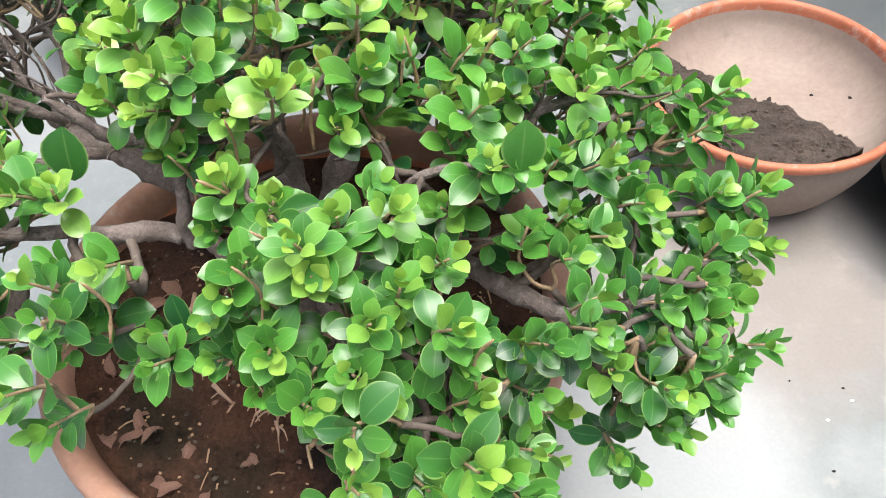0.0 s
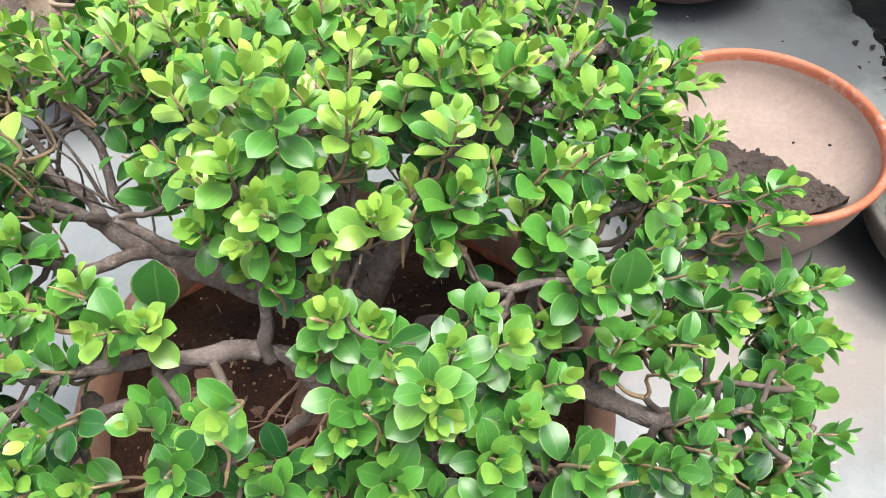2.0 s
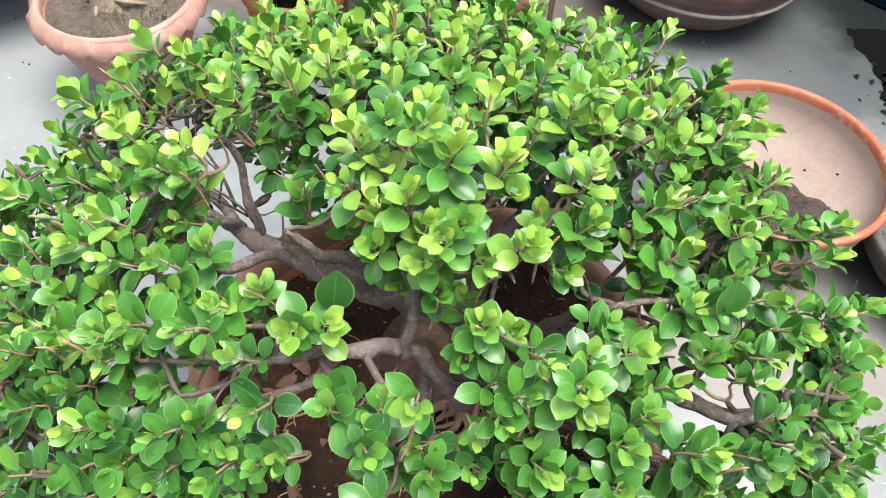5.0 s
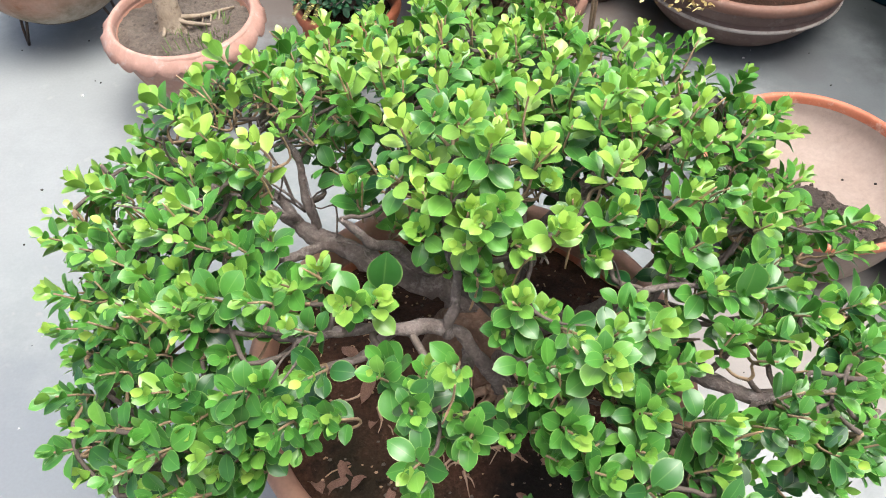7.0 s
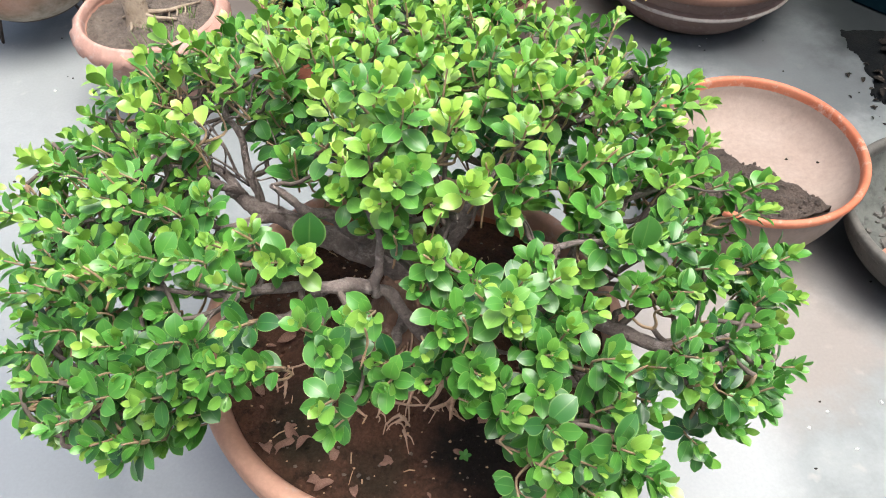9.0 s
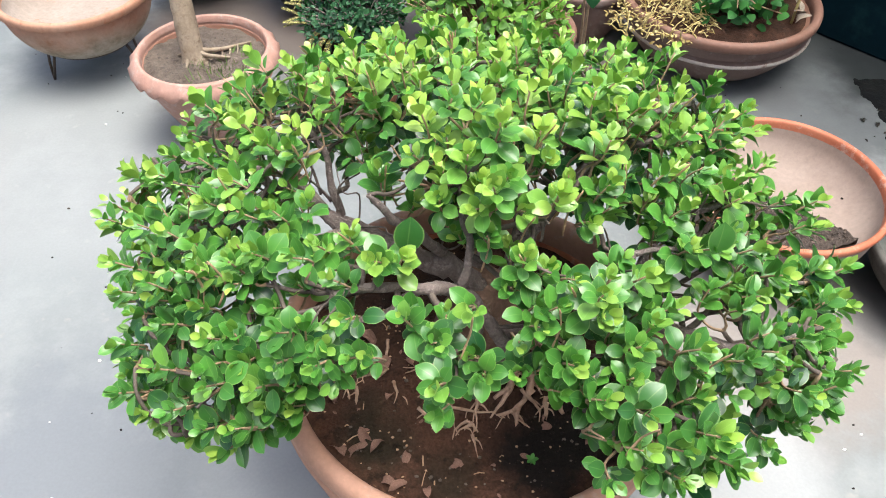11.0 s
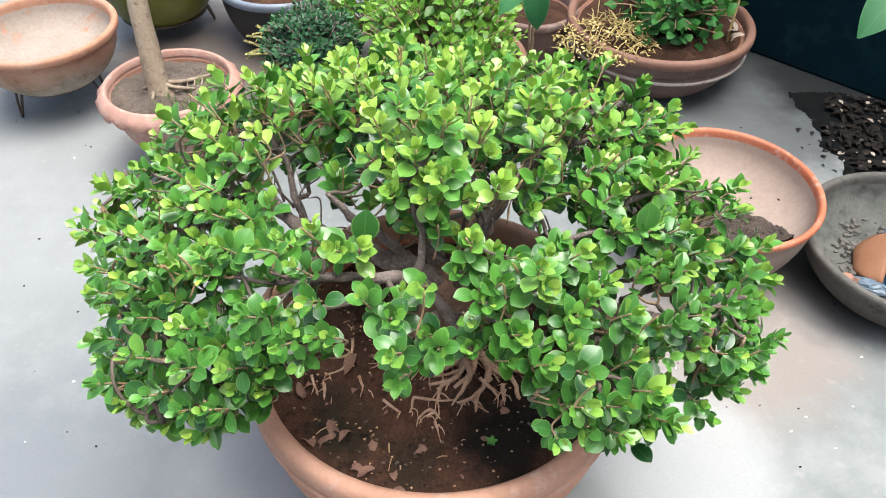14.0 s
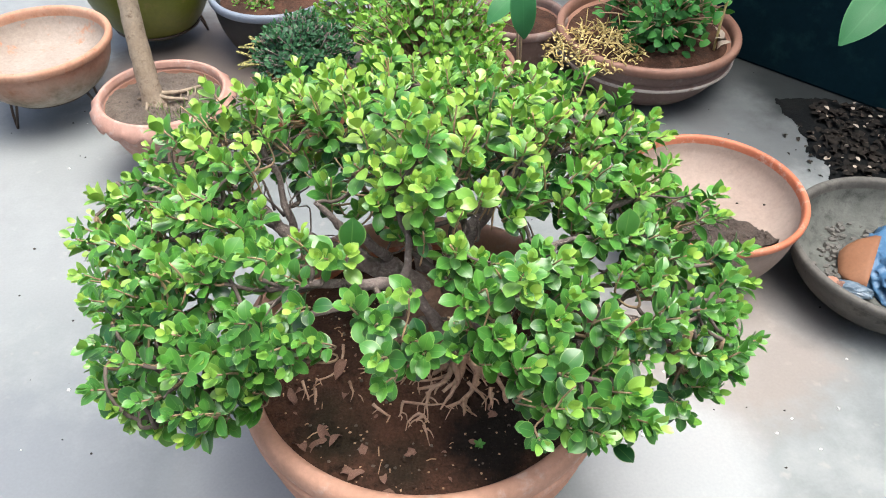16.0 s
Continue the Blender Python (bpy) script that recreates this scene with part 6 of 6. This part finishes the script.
def muck_depth(x, y):
    """Distance inside the sheet's edge, negative outside."""
    p, near, inside = Vector((x, y)), 9.0, False
    for a, b in zip(MUCK_EDGE, MUCK_EDGE[1:] + MUCK_EDGE[:1]):
        d = b - a
        t = max(0.0, min(1.0, (p - a).dot(d) / d.dot(d)))
        near = min(near, (p - a - d * t).length)
        if (a.y > y) != (b.y > y) and x < a.x + d.x * (y - a.y) / d.y:
            inside = not inside
    return (near if inside else -near) + 0.022 * noise.noise(Vector((x * 22, y * 22, 4))) + 0.012 * noise.noise(Vector((x * 60, y * 60, 4)))


def muck_sheet():
    nx, ny = 110, 96
    verts, faces, deep = [], [], []
    for j in range(ny):
        for i in range(nx):
            x, y = 1.04 + 0.74 * i / (nx - 1), 1.26 + 0.7 * j / (ny - 1)
            d = muck_depth(x, y)
            deep.append(d)
            verts.append((x, y, max(-0.002, min(0.006, d * 0.5)) + (0.004 * abs(noise.noise(Vector((x * 35, y * 35, 9)))) if d > 0.012 else 0)))
    for j in range(ny - 1):
        for i in range(nx - 1):
            q = (j * nx + i, j * nx + i + 1, (j + 1) * nx + i + 1, (j + 1) * nx + i)
            if max(deep[k] for k in q) > 0 and min(deep[k] for k in q) > -0.012:
                faces.append(q)
    tagged(new("wet_muck", mesh_of("wet_muck", verts, faces, MUCK)), "thin sheet of black wet muck on the concrete", "dirt", kind="stuff")


muck_sheet()
FLAKES = [leaf_shape(0.8, 0.1, 0.3, 0.9, 4, 0.03), leaf_shape(0.6, -0.2, 0.5, 1.0, 4, 0.04)]
spots, pale_spots = [], []
while len(spots) < 420:
    x, y = rl.uniform(1.08, 1.74), rl.uniform(1.3, 1.9)
    d = muck_depth(x, y)
    if d < 0.006 or (y > 1.69 and x < 1.17 + 0.35 * (y - 1.69)) or rl.random() > 0.45 + 6 * d:
        continue
    (pale_spots if rl.random() < 0.12 else spots).append((x, y, 0.009 + 0.018 * rl.random()))
scattered("leaf_litter", spots, LITTER, "heap of dark dead leaves on the wet muck by the wall", 0.034, 5, 0.45, CURLED + FLAKES)
scattered("leaf_litter", pale_spots, PALE_DRY, "few pale dry leaf scraps among the dark litter", 0.02, 15, 0.4, FLAKES)
spots = [(rl.uniform(1.02, 1.16), rl.uniform(1.4, 1.75), 0.003) for _ in range(14)] + [(1.08, 1.541, 0.003)]
scattered("leaf_litter", spots, LITTER, "few stray dead leaves on the concrete", 0.022, 6, 0.3, CURLED)


def dry_leaf(x, y, z, turn, size, k):
    ob = new("dry_leaf", leaf_mesh("dry_leaf", CURLED[k], 0.5, DRY_LEAF))
    ob.matrix_basis = pose(x, y, z, 25 * math.sin(turn), 30 * math.cos(turn * 1.7), turn) @ Matrix.Diagonal((size, size, size, 1))
    tagged(ob, "curled dry brown leaf lying on the soil", "dry leaf", "dry leaves")


for x, y, turn, size, k in (
    (-0.467, 0.397, 30, 0.046, 0), (-0.434, 0.416, 100, 0.05, 1), (-0.445, 0.44, 200, 0.04, 2), (-0.373, 0.377, -40, 0.042, 1), (-0.387, 0.341, 60, 0.03, 0), (-0.369, 0.344, 110, 0.032, 2),
    (-0.337, 0.319, 10, 0.026, 0), (-0.283, 0.368, 80, 0.03, 1), (-0.484, 0.488, 20, 0.034, 2), (-0.402, 0.487, -20, 0.03, 0), (-0.136, 0.426, 75, 0.028, 1), (-0.092, 0.476, 10, 0.046, 0),
    (-0.399, 0.571, 160, 0.045, 2), (-0.42, 0.6, 45, 0.04, 1), (-0.37, 0.56, 250, 0.035, 0), (-0.44, 0.6, 120, 0.035, 2), (-0.405, 0.415, 140, 0.03, 0), (-0.32, 0.3, 70, 0.02, 1),
):
    dry_leaf(x, y, soil_z(x, y) + 0.008, turn, size, k)
for n_ in range(44):
    x, y = rl.uniform(-0.54, 0.02), rl.uniform(0.31, 0.62)
    if math.hypot(x - POT.x, y - POT.y) < 0.3:
        dry_leaf(x, y, soil_z(x, y) + 0.004, rl.uniform(0, 360), rl.uniform(0.008, 0.018), n_ % 3)


def chips(name, spots, material, label, lo, hi, seed):
    rnd = random.Random(seed)
    h = Heap()
    for x, y, z in spots:
        r = rnd.uniform(lo, hi)
        a = rnd.uniform(0, 6.28)
        ring = [(x + r * rnd.uniform(0.6, 1.2) * math.cos(a + k * 1.257), y + r * rnd.uniform(0.5, 1) * math.sin(a + k * 1.257), z) for k in range(5)]
        top = [(x + (p[0] - x) * 0.7, y + (p[1] - y) * 0.7, z + r * rnd.uniform(0.4, 0.8)) for p in ring]
        h.add((ring + top, [(k, (k + 1) % 5, 5 + (k + 1) % 5, 5 + k) for k in range(5)] + [(5, 6, 7, 8, 9)]))
    tagged(new(name, mesh_of(name, h.v, h.f, material, False)), label, "debris", kind="stuff")


rc = random.Random(5)
soil_spots = []
for _ in range(1150):
    a, q = rc.uniform(0, 6.283), math.sqrt(rc.random()) * 0.3
    x, y = POT.x + q * math.cos(a), POT.y + q * math.sin(a)
    soil_spots.append((x, y, soil_z(x, y) - 0.001))
chips("soil_crumbs", soil_spots[:560], SOIL, "dark crumbs of earth on the soil", 0.002, 0.006, 1)
chips("soil_pebbles", soil_spots[560:800], PALE_SOIL, "small grey-brown pebbles on the soil", 0.0018, 0.0046, 21)
chips("soil_chips", soil_spots[800:], TIP, "pale bark and straw chips on the soil", 0.0012, 0.0034, 2)
floor_spots = [(rc.uniform(-1.7, 1.2), rc.uniform(0.0, 2.2), 0.0) for _ in range(170)]
floor_spots = [s for s in floor_spots if math.hypot(s[0] - POT.x, s[1] - POT.y) > 0.3]
chips("floor_grit", floor_spots[:90], LITTER, "dark specks of grit on the concrete", 0.001, 0.0036, 3)
chips("floor_flecks", floor_spots[90:125] + [(0.6, 0.605, 0), (0.63, 0.52, 0), (0.55, 0.57, 0), (0.72, 0.62, 0)], PALE_CHIP, "white paint flecks on the concrete", 0.002, 0.006, 4)
chips("floor_grit", [(0.593, 0.628, 0), (0.533, 0.483, 0), (-1.347, 2.006, 0), (-1.302, 1.369, 0), (-1.292, 1.185, 0)], LITTER, "small dark stones on the concrete", 0.003, 0.0055, 8)
chips("bowl_specks", [(0.723, 1.174, 0.158), (0.66, 1.2, 0.147)], LITTER, "dark specks of dirt in the empty bowl", 0.004, 0.006, 9)

# rubble in the basin, crumbs on the earth in the bowl
lumps = []
for _ in range(150):
    t = rc.random()
    x, y = 0.99 - 0.14 * t + rc.gauss(0, 0.03), 1.17 - 0.24 * t + rc.gauss(0, 0.03)
    if math.hypot(x - 1.02, y - 0.997) < 0.2:
        lumps.append((x, y, 0.045))
chips("basin_lumps", lumps, CEMENT, "lumps of broken grey cement in the basin", 0.005, 0.018, 12)
crumbs = []
for _ in range(500):
    x, y = rc.uniform(-0.2, 0.2), rc.uniform(-0.2, 0.2)
    z = heap_shape(x, y)
    if math.hypot(x, y) < 0.2 and z > 0.0:
        crumbs.append((0.558 + x, 1.173 + y, 0.157 + z))
chips("earth_crumbs", crumbs, SOIL_DRY, "crumbs of dry earth on the heap in the bowl", 0.002, 0.007, 13)


def garden_cane():
    ob = new("garden_cane", mesh_of("garden_cane", *tube(smooth_line([(0.87, 1.975, 0.17), (0.872, 1.98, 0.3), (0.885, 1.985, 0.52)], 5), [0.0045] * 11, 7, 0.08, 3), STRAW))
    tagged(ob, "thin pale cane stuck in the herb pot", "cane")


garden_cane()
for n_, (x, y, turn, size) in enumerate(((0.882, 1.96, 30, 0.07), (0.9, 1.98, 140, 0.06), (0.86, 1.94, 250, 0.055))):
    ob = new("dry_leaf", leaf_mesh("dry_leaf", CURLED[n_], 0.5, PALE_DRY))
    ob.matrix_basis = pose(x, y, 0.2, 60, 20, turn) @ Matrix.Diagonal((size, size, size, 1))
    tagged(ob, "large crumpled grey-buff dead leaf in the herb pot", "dry leaf", "dry leaves")

# straw and twig bits on the potting soil
straws = Heap()
for n_ in range(60):
    a, q = rc.uniform(0, 6.283), math.sqrt(rc.random()) * 0.28
    x, y, b = POT.x + q * math.cos(a), POT.y + q * math.sin(a), rc.uniform(0, 6.283)
    half = rc.uniform(0.003, 0.012)
    run = []
    for k in (-1, 0, 1):
        u, v = x + k * half * math.cos(b), y + k * half * math.sin(b) + 0.002 * (k == 0)
        run.append((u, v, soil_z(u, v) + 0.003))
    straws.add(tube(run, [rc.uniform(0.0006, 0.0014)] * 3, 5, 0.1, n_))
tagged(new("soil_straw", mesh_of("soil_straw", straws.v, straws.f, TIP)), "bits of straw and twig on the soil", "debris", kind="stuff")

# a seedling on the earth
seedling = thing("seedling", (-0.176, 0.368, soil_z(-0.176, 0.368)), "tiny pale green seedling in the potting soil", "weeds")
part_mesh("stem", mesh_of("stem", *tube([(0, 0, -0.002), (0.001, 0, 0.006), (0.001, 0.001, 0.012)], [0.0008] * 3, 5), GRASS), seedling)
sprout = leaf_mesh("leaf", OVAL[1], 0.8, MINT_LEAF)
for n_ in range(5):
    a = n_ * 1.256
    part_mesh("leaf", sprout, seedling, at=leaf_matrix(Vector((0.001, 0.001, 0.011)), Vector((math.cos(a), math.sin(a), 0.35)), Vector((0, 0, 1)), 0.011))
